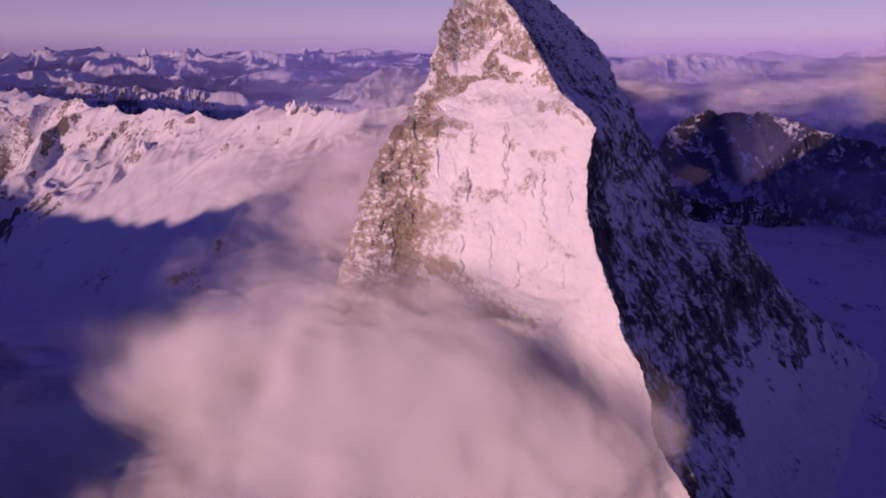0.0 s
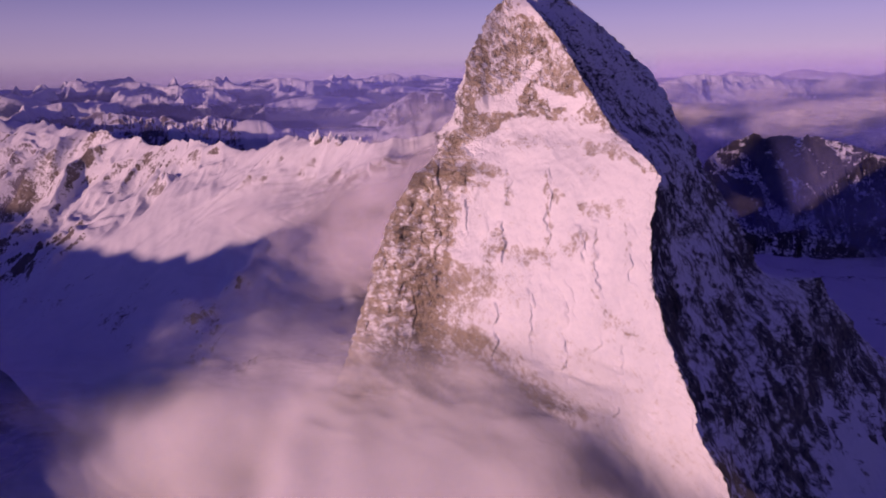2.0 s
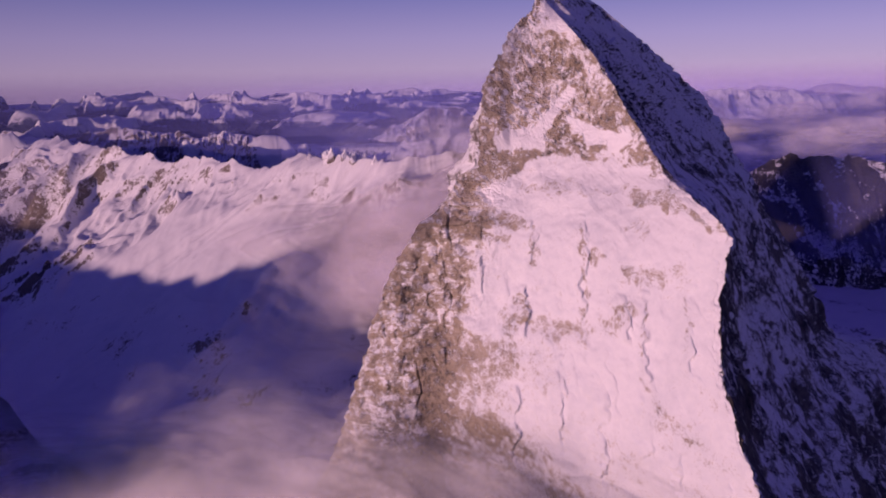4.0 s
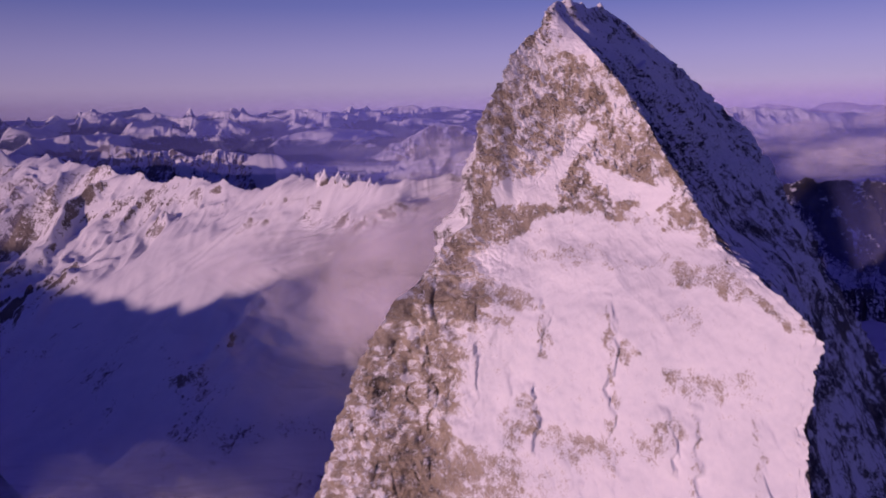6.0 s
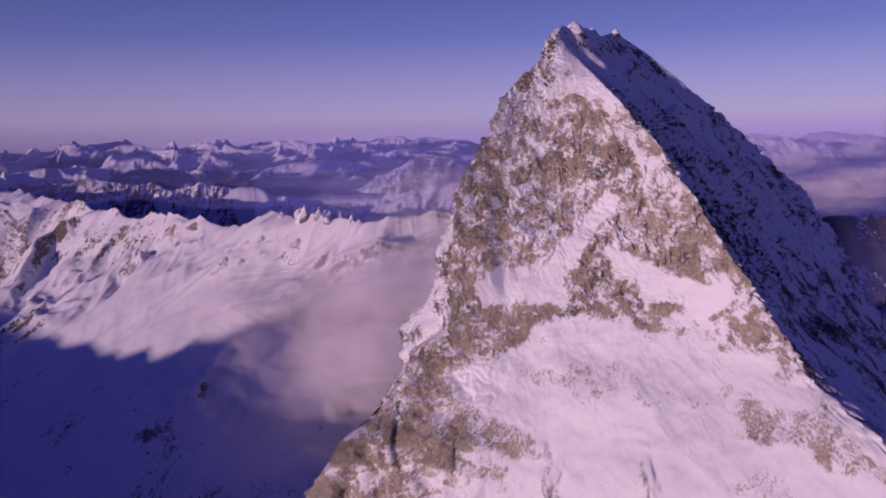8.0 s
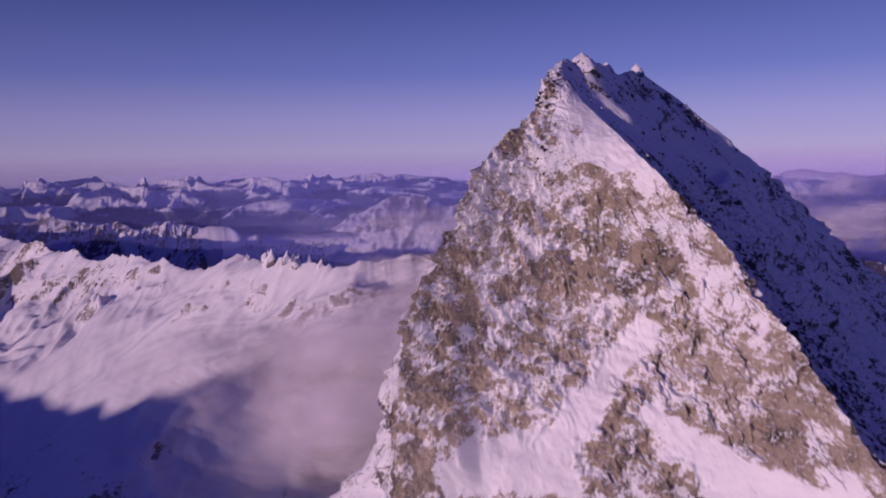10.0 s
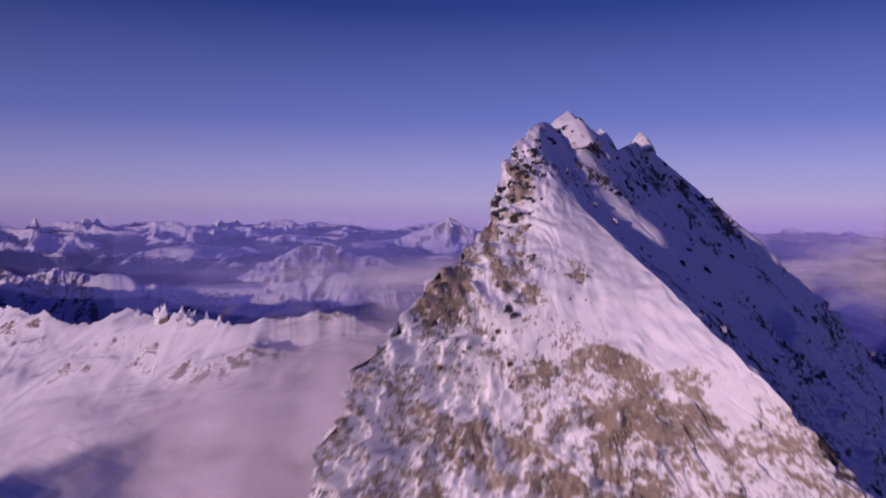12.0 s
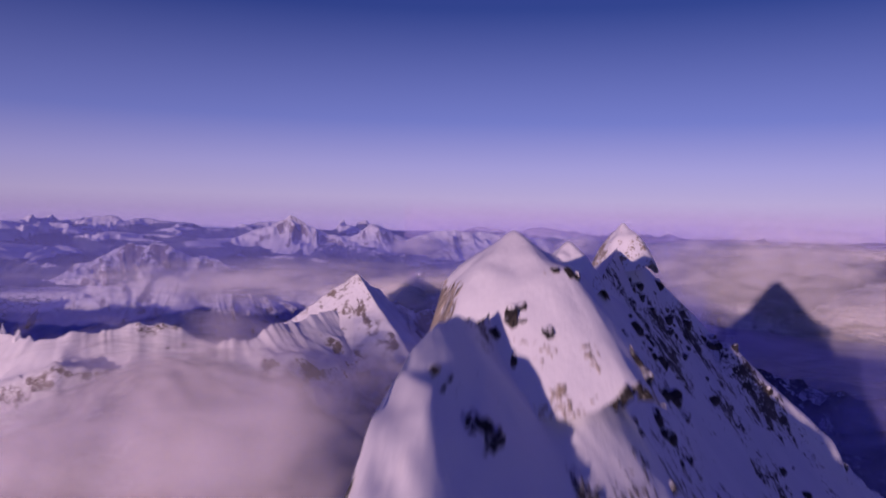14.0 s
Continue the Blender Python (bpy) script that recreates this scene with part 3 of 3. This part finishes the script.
def snow_cone(mountain, top, wide, high, seed):
    """A small wind-shaped snow top on the summit crest, with blunt edges."""
    na, nr = 64, 26
    a = np.linspace(0, 2 * math.pi, na, endpoint=False)[None]
    r = np.linspace(0.01, 1, nr)[:, None]
    x, y = wide * r * np.sin(a), wide * r * np.cos(a)
    # four blunt planes; the south-west one breaks off
    south, north, east, west = -0.956 * x + 0.29 * y, 0.956 * x - 0.29 * y, -0.29 * x - 0.956 * y, 0.29 * x + 0.956 * y
    drop = 0.86 * np.minimum(south, 1.7) + 3.0 * np.maximum(south - 1.7 - 0.2 * smooth_noise(x, y, 0 * x, seed + 2), 0)
    planes = np.stack([drop, 0.74 * north, 0.62 * east, 0.9 * west]) * high / 3.6
    z = -0.9 * wide * np.maximum(r - 0.42, 0) ** 1.5 - 0.09 * np.log(np.sum(np.exp(planes / 0.09), axis=0)) + (0.16 * fbm(x / 1.3, y / 1.3, 0 * x, 4, 0.5, seed) + 0.16 * (ridged(x / 2.2, y / 2.2, 0 * x, 3, 0.5, seed + 1) - 0.5)) * np.minimum(r * 3, 1)
    p = np.stack([x, y, z], -1)
    rock = -0.15 + 0.75 * step(0.66, 0.4, np.abs(grid_normals(p)[..., 2])) + 0.2 * fbm(x, y, z, 3, 0.5, seed + 3)
    part = mesh_of("snow_cap", p.reshape(-1, 3), grid_faces(nr, na, True), SUMMIT, rock=rock)
    part.parent = mountain
    part.location = Vector(top) - mountain.location
    return p.reshape(-1, 3) + np.array(top)


def scatter_rocks(mountain, faces):
    """Angular blocks that stick out of the snow round the top, sunk into the faces they sit on."""
    kinds = [stone_mesh("rock", 500 + k, SHADED_GNEISS, 0.8 + 0.1 * k) for k in range(7)]
    rng = random.Random(12)
    # face, how many, depth below the top from and to, share of the way across from and to, size from and to
    plans = (("north_face", 150, 2.6, 26, 0.02, 0.42, 0.14, 0.5), ("north_face", 110, 2.0, 24, 0.45, 1.0, 0.18, 0.6), ("east_face", 130, 4, 20, 0.02, 0.45, 0.12, 0.42), ("east_face", 40, 6, 26, 0.1, 0.7, 0.08, 0.24))
    count = 0
    for face, many, d0, d1, u0, u1, s0, s1 in plans:
        p = faces[face]
        level = 651 - p[:, p.shape[1] // 2, 2]
        for _ in range(many):
            d, u = d0 + (d1 - d0) * rng.random() ** 1.2, rng.uniform(u0, u1)
            row, col = int(np.argmin(np.abs(level - d))), min(int(u * p.shape[1]), p.shape[1] - 1)
            # clusters, not an even sprinkling
            x, y, z = (float(v) for v in p[row, col])
            if noise.noise(Vector((x, y, z)) / 4.0) < -0.02 or z > 648.4:
                continue
            size = s0 + (s1 - s0) * rng.random() ** 2
            ob = new("rock", kinds[count % 7])
            ob.parent = mountain
            ob.matrix_basis = pose(x - mountain.location.x, y - mountain.location.y, z - mountain.location.z - 0.12 * size, rng.uniform(-35, 35), rng.uniform(-35, 35), rng.uniform(0, 360)) @ Matrix.Diagonal((size, size * rng.uniform(0.6, 1.2), size * rng.uniform(0.6, 1.1), 1))
            count += 1
    # dark outcrops along the ribs below the summits: place, reach, how many, size
    p = np.concatenate([faces["north_face"][:260].reshape(-1, 3), faces["east_face"][:200].reshape(-1, 3), faces["caps"]])
    for place, reach, many, big in (((25.3, 488.0, 648.3), 0.7, 10, 0.34), ((23.2, 485.6, 647.7), 0.45, 7, 0.26), ((27.0, 492.2, 649.7), 0.5, 8, 0.3), ((27.1, 491.6, 649.1), 0.7, 10, 0.32), ((30.0, 491.6, 648.4), 0.7, 9, 0.3),
                                    ((29.5, 490.5, 647.8), 0.6, 8, 0.3), ((27.9, 489.2, 646.4), 0.7, 9, 0.32), ((28.6, 492.5, 650.3), 0.4, 5, 0.26), ((24.2, 488.5, 649.0), 0.35, 4, 0.18),
                                    ((23.3, 484.3, 646.2), 1.1, 26, 0.19), ((23.9, 484.2, 645.3), 1.2, 28, 0.2), ((25.5, 485.5, 644.8), 1.5, 30, 0.24), ((31.2, 489.8, 644.8), 1.3, 14, 0.36), ((32.8, 490.8, 643.6), 1.3, 14, 0.36),
                                    ((38.7, 504.5, 646.4), 1.4, 10, 0.45), ((41.7, 509.6, 648.2), 1.2, 10, 0.4), ((46.0, 512.5, 645.6), 1.6, 8, 0.4)):
        close = np.argwhere(np.linalg.norm(p - np.array(place), axis=1) < reach).ravel()
        for _ in range(many if len(close) else 0):
            x, y, z = (float(v) for v in p[close[rng.randrange(len(close))]])
            size = big * rng.uniform(0.35, 1.0)
            ob = new("rock", kinds[count % 7])
            ob.parent = mountain
            ob.matrix_basis = pose(x - mountain.location.x, y - mountain.location.y, z - mountain.location.z - 0.3 * size, rng.uniform(-35, 35), rng.uniform(-35, 35), rng.uniform(0, 360)) @ Matrix.Diagonal((size, size * rng.uniform(0.5, 1.0), size * rng.uniform(0.5, 0.9), 1))
            count += 1


# ---- other ranges ----
def build_range(name, label, crest, width, foot, mat, seed, cols, rows=90, jag=30.0, spur=0.5, bare=0.3, category="mountain range", foot_bare=0.0, bowl=()):
    """A range along a crest line of x, y, z, falling to its foot on both sides, with spurs and gullies."""
    q = np.array(crest, dtype=float)
    s = np.concatenate([[0], np.cumsum(np.hypot(*np.diff(q[:, :2], axis=0).T))])
    t = np.linspace(0, s[-1], cols)
    c = np.stack([np.interp(t, s, q[:, k]) for k in range(3)], -1)
    soft = max(3, cols // 60)
    kernel = np.hanning(soft * 2 + 1)
    kernel /= kernel.sum()
    for k in (0, 1):
        c[:, k] = np.convolve(np.pad(c[:, k], soft, mode="reflect", reflect_type="odd"), kernel, "valid")
    d = np.gradient(c[:, :2], axis=0)
    d /= np.linalg.norm(d, axis=1, keepdims=True)
    side = np.stack([d[:, 1], -d[:, 0]], -1)
    v = np.linspace(-1, 1, rows)
    v = np.sign(v) * np.abs(v) ** 1.4
    x = c[None, :, 0] + v[:, None] * width * side[None, :, 0]
    y = c[None, :, 1] + v[:, None] * width * side[None, :, 1]
    far = np.abs(v)[:, None] * np.ones(cols)[None]
    tt = t[None] * np.ones(rows)[:, None]
    top = c[None, :, 2] + jag * (ridged(tt / (jag * 6), 0 * tt, 0 * tt, 5, 0.62, seed) - 0.62) * 1.6
    end = step(0, 0.06, t / t[-1]) * step(1, 0.94, t / t[-1])
    wx, wy = x + 0.25 * width * fbm(x / width, y / width, 0 * x, 3, 0.5, seed + 3), y + 0.25 * width * fbm(x / width, y / width, 0 * x + 5, 3, 0.5, seed + 4)
    lean = tt + 60 * fbm(x / 200, y / 200, 0 * x, 3, 0.5, seed + 6)
    spurs = ridged(lean / (width * 0.34), v[:, None] * 1.1 + 0 * tt, 0 * tt, 3, 0.5, seed + 7) - 0.6
    fine = ridged(wx / (width * 0.16), wy / (width * 0.16), 0 * tt, 5, 0.55, seed + 9) - 0.55
    if bowl:
        # an even snow bowl between two stretches of bold spurs
        share = t[None] / t[-1] + 0.05 * smooth_noise(x / 160, y / 160, 0 * x, seed + 14)
        inside = step(bowl[0] - 0.05, bowl[0] + 0.03, share) * step(bowl[1] + 0.05, bowl[1] - 0.03, share) * step(0.02, 0.3, far)
        spurs, fine = spurs * (1.7 - 1.45 * inside), fine * (1.1 - 0.85 * inside)
    fall = (1 - far) ** (1.25)
    z = foot + (c[None, :, 2] - foot) * fall * end[None] + (top - c[None, :, 2]) * np.exp(-far / 0.05) * end[None]
    high = np.maximum(np.max(c[:, 2]) - foot, 1)
    z = z + high * spur * (spurs * np.minimum(far * 5, 1) * (1 - far) ** 0.5 * 0.8 + 0.34 * fine * np.minimum(far * 9, 1) * (1 - far) ** 0.5)
    p = np.stack([x, y, z], -1)
    up = np.abs(grid_normals(p)[..., 2])
    rock = bare - 0.3 + foot_bare * step(0.42, 0.62, far) * step(0.98, 0.8, far) + 0.95 * step(0.80, 0.45, up) + 0.22 * fbm(x / (width * 0.12), y / (width * 0.12), z / (width * 0.12), 3, 0.5, seed + 12)
    ob = mesh_of(name, p.reshape(-1, 3) - p.reshape(-1, 3).mean(0), grid_faces(rows, cols), mat, rock=rock)
    ob.location = p.reshape(-1, 3).mean(0)
    return tagged(ob, label, category)


def build_pinnacles(ridge):
    """Sharp towers along the highest part of the snow ridge."""
    rng = random.Random(3)
    kinds = [stone_mesh("pinnacle", 600 + k, RANGE, 1.1 + 0.22 * (k % 3), 0.1, 9, 0.92) for k in range(4)]
    line = ((-560, 1905, 452), (-471, 1840, 458), (-400, 1765, 470), (-329, 1693, 488), (-262, 1648, 478), (-194, 1600, 474))
    q = np.array(line)
    for k in range(17):
        s = (3.0, 3.12, 3.95)[k] if k < 3 else min(max(rng.gauss(3.0, 0.7), 1.7), 4.4)
        x, y, z = (float(np.interp(s, np.arange(6), q[:, c])) for c in range(3))
        wide = (25.0, 17.0, 18.0)[k] if k < 3 else rng.uniform(8, 14)
        ob = new("pinnacle", kinds[k % 4])
        ob.parent = ridge
        ob.matrix_basis = Matrix.Translation(Vector((x + rng.uniform(-10, 10), y + rng.uniform(-10, 10), z - wide * 0.95)) - ridge.location) @ pose(0, 0, 0, rng.uniform(-8, 8), rng.uniform(-8, 8), rng.uniform(0, 360)) @ Matrix.Diagonal((wide, wide, wide, 1))


def build_peak(name, label, top, radius, foot, sides, mat, seed, bare=0.3):
    """A single sharp peak with plane, weathered faces."""
    na, nr = 260, 120
    a = np.linspace(0, 2 * math.pi, na, endpoint=False)
    r = np.linspace(0.003, 1, nr)[:, None]
    x, y = top[0] + radius * r * np.sin(a)[None], top[1] + radius * r * np.cos(a)[None]
    # plane faces: the way each looks, in degrees, and its slope
    drop = np.max(np.stack([slope * ((x - top[0]) * math.sin(radians(k)) + (y - top[1]) * math.cos(radians(k))) for k, slope in sides]), axis=0)
    z = np.maximum(top[2] - drop, foot + 0 * x) - 60 * r ** 3
    z = z + (top[2] - foot) * 0.10 * (ridged(x / (radius * 0.3), y / (radius * 0.3), 0 * x, 6, 0.55, seed) - 0.6) * np.minimum(r * 6, 1) * (1 - r)
    p = np.stack([x, y, z], -1)
    up = np.abs(grid_normals(p)[..., 2])
    rock = bare - 0.3 + 0.95 * step(0.75, 0.4, up) + 0.2 * fbm(x / 30, y / 30, z / 30, 3, 0.5, seed + 5)
    ob = mesh_of(name, p.reshape(-1, 3) - np.array(top), grid_faces(nr, na, True), mat, rock=rock)
    ob.location = top
    return tagged(ob, label, "mountain")


def build_far(lo, hi, near):
    """A far stretch of country between two bearings: snow summits over dark haze-blue valleys, up to the skyline."""
    na, nr = int(26 * (hi - lo)), 230
    a = np.radians(np.linspace(lo, hi, na))[None]
    r = np.linspace(near, 4550, nr)[:, None]
    x, y = r * np.sin(a), 300 + r * np.cos(a)
    wx, wy = x + 120 * fbm(x / 500, y / 500, 0 * x, 3, 0.5, 401), y + 120 * fbm(x / 500, y / 500, 0 * x + 3, 3, 0.5, 402)
    peaks = ridged(wx / 300, wy / 300, 0 * x, 5, 0.45, 405)
    share = step(0.38, 0.98, peaks)
    span = (r - near) / (4550 - near)
    level = 622 + r * np.tan(np.radians(-5.2 + 4.6 * span ** 0.6))
    cloudy = step(8, 24, np.degrees(a))
    broad = 0.55 + 0.6 * step(-0.5, 0.6, smooth_noise(x / 900, y / 900, 0 * x, 409))
    z = level + (96 - 30 * span) * share * broad * (1 - 0.35 * cloudy) - 26
    z = z - 200 * step(0.06, 0.0, span) - 80 * step(0.96, 1.0, span)
    p = np.stack([x, y, z], -1)
    up = np.abs(grid_normals(p)[..., 2])
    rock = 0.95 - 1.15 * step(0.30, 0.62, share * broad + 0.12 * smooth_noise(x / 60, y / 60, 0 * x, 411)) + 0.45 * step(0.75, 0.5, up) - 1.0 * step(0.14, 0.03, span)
    centre = p.reshape(-1, 3).mean(0)
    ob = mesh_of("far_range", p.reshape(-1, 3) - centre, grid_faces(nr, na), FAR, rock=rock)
    ob.location = centre
    return tagged(ob, "distant range of snow summits above dark valleys coloured haze-blue", "mountain range", group="far ranges")


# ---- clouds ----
def build_haze(lo, hi, r, mat, top=0.022, label="thin upright sheet tinted as blue morning haze over the far valleys"):
    """A thin added upright sheet, tinted to stand in for blue valley haze, fading upwards."""
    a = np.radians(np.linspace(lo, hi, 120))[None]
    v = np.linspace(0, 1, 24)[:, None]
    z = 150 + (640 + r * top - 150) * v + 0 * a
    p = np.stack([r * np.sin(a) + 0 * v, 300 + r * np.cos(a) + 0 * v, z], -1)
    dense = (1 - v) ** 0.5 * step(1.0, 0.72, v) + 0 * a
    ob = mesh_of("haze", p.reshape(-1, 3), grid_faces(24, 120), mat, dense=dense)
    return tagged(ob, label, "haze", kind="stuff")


def build_cloud(name, label, centre, size, mat, seed, skins=16, lump=0.42, turn=0.0, lean=0.0, thin_top=0.0, na=84, nb=42, weight=1.0, rise=1.3):
    """A soft bank of vapour: nested uneven skins, thin outside and denser within."""
    th, ph = np.meshgrid(np.linspace(0, 2 * math.pi, na, endpoint=False), np.linspace(0.02, math.pi - 0.02, nb))
    d = np.stack([np.cos(th) * np.sin(ph), np.sin(th) * np.sin(ph), np.cos(ph)], -1)
    verts, faces, dense = [], [], []
    for k in range(skins):
        f = 1 - 0.9 * k / max(skins - 1, 1)
        g = f * (1 + lump * (0.6 * fbm(d[..., 0] * 1.4, d[..., 1] * 1.4, d[..., 2] * 1.4, 3, 0.5, seed) + 0.6 * fbm(d[..., 0] * 2.6 + k * 1.7, d[..., 1] * 2.6, d[..., 2] * 2.6, 3, 0.5, seed + 5)))
        verts.append((d * g[..., None] * np.array(size)).reshape(-1, 3))
        faces.append(grid_faces(nb, na, True) + k * na * nb)
        dense.append((weight * (0.03 + 0.97 * (k / max(skins - 1, 1)) ** rise) * (1 - thin_top * step(-0.35, 0.75, d[..., 2]))).ravel())
    ob = mesh_of(name, np.concatenate(verts), np.concatenate(faces), mat, dense=np.concatenate(dense))
    ob.matrix_world = pose(*centre, lean, 0, turn)
    return tagged(ob, label, "cloud", kind="stuff")


build_ground()
build_mountain()
ridge = build_range("snow_ridge", "sunlit snow ridge with rocky spurs and sharp pinnacles", ((-1900, 2700, 470), (-1500, 2600, 480), (-850, 2136, 430), (-471, 1840, 455), (-329, 1693, 490), (-194, 1600, 475), (-75, 1621, 485), (74, 1624, 465), (264, 1752, 500), (600, 2000, 440)),
            620, 60, RANGE, 101, 1100, 220, jag=24, spur=0.24, bare=-0.04, foot_bare=0.42, bowl=(0.47, 0.66))
build_pinnacles(ridge)
build_range("cirque_wall", "rocky cirque wall above a glacier, its rock darkened for shade", ((440, 1640, 380), (490, 1615, 445), (550, 1591, 478), (666, 1548, 468), (774, 1505, 440), (862, 1462, 421), (989, 1419, 385), (1118, 1393, 342)),
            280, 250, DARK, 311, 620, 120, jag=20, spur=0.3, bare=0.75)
build_peak("sharp_peak", "sharp snow pyramid with one shaded face", (264, 1752, 545), 300, 300, ((105, 1.05), (228, 1.35), (340, 1.05)), RANGE, 131, bare=0.1)
build_range("far_range", "pale distant snow massif rising out of mist", ((60, 3990, 500), (153, 3923, 545), (373, 3907, 628), (550, 3885, 560), (638, 3870, 540), (725, 3853, 604), (890, 3866, 540), (1082, 3863, 575), (1302, 3840, 565), (1568, 3836, 550), (1700, 3830, 500)),
            330, 380, RANGE, 231, 520, 70, jag=22, spur=0.34, bare=0.05)
build_range("far_range", "pale jagged snow range with rocky spurs", ((-620, 3060, 360), (-538, 3091, 400), (-452, 3106, 425), (-365, 3118, 470), (-278, 3128, 524), (-148, 3138, 530), (-19, 3142, 505), (150, 3170, 460), (300, 3200, 420)),
            300, 300, RANGE, 251, 520, 80, jag=26, spur=0.4, bare=0.12)
build_range("far_range", "lower pale snow range half sunk in mist", ((-560, 2960, 330), (-487, 2960, 355), (-375, 2900, 392), (-188, 2830, 440), (-53, 2790, 450), (99, 2790, 420), (317, 2820, 360), (435, 2850, 320)),
            260, 280, RANGE, 271, 460, 70, jag=20, spur=0.4, bare=0.12)
build_range("far_range", "snow range with fluted sunlit faces above dark valleys", ((-1742, 2804, 423), (-1598, 2779, 445), (-1433, 2819, 470), (-1280, 2787, 498), (-1207, 2822, 488), (-1070, 2828, 446), (-944, 2877, 462), (-837, 2861, 452), (-770, 2829, 392)),
            240, 300, RANGE, 291, 560, 80, jag=30, spur=0.42, bare=0.18)
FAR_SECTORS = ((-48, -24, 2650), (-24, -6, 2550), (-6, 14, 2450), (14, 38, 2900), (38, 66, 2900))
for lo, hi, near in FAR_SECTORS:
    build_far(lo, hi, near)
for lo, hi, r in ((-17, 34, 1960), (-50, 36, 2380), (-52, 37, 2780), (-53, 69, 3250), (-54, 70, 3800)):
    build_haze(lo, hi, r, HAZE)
# added sheets before the cirque wall, to soften its contrast
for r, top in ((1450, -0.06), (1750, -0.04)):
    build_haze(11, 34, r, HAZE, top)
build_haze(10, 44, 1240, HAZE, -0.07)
build_haze(14, 72, 4250, PALE, 0.03, "upright sheet tinted as pale pink haze along the far skyline")
build_haze(-56, 72, 4620, PALE, 0.012, "upright sheet tinted as pale pink haze along the far skyline")

build_cloud("cloud", "soft sunlit cloud clinging to the foot of the east face", (-46, 398, 386), (166, 52, 112), MIST, 301, 46, lump=0.28, turn=-30, lean=-14, thin_top=0.25, rise=1.0)
build_cloud("cloud", "soft cloud wisp behind the lower south-east ridge", (-148, 492, 388), (165, 66, 88), MIST, 317, 34, lump=0.3, turn=-20, thin_top=0.4, weight=0.55, rise=1.1)
build_cloud("cloud", "thin low mist over the shaded valley", (-330, 640, 250), (420, 300, 80), LOW, 323, 14, lump=0.3)
build_cloud("cloud", "soft sunlit cloud spreading below the east face", (-120, 400, 318), (250, 80, 92), MIST, 327, 34, lump=0.3, turn=-22, thin_top=0.4, weight=0.5, rise=1.1)
build_cloud("cloud", "violet mist bank drifting behind the mountain", (-40, 1290, 372), (400, 190, 165), VIOLET, 311, 22)
build_cloud("cloud", "pink-topped heap of cloud beyond the north face", (1180, 1850, 545), (330, 240, 105), HIGH, 331, 16)
build_cloud("cloud", "broad violet mist bank beyond the north face", (1420, 1780, 455), (640, 330, 115), HIGH, 337, 16, lump=0.3, turn=-42)
build_cloud("cloud", "low mist over the shaded northern glacier", (1000, 1400, 330), (460, 360, 85), LOW, 347, 14)
build_cloud("cloud", "thin mist between the far snow ranges", (150, 2350, 480), (620, 180, 70), HIGH, 341, 12)
rng = random.Random(77)
for k in range(18):
    r = 1750 + 2300 * (k / 17) ** 0.9
    a = radians(13 + 50 * ((k * 0.618) % 1.0))
    z = 622 + r * math.tan(radians(-5.0 + 3.6 * (k / 17) ** 0.7 + rng.uniform(-0.5, 0.5)))
    build_cloud("cloud", "pink-topped cloud over the shaded far valley", (r * math.sin(a), 300 + r * math.cos(a), z), (rng.uniform(190, 380), rng.uniform(120, 220), rng.uniform(45, 80)), PUFF, 360 + k, 12, turn=-math.degrees(a), na=56, nb=28)
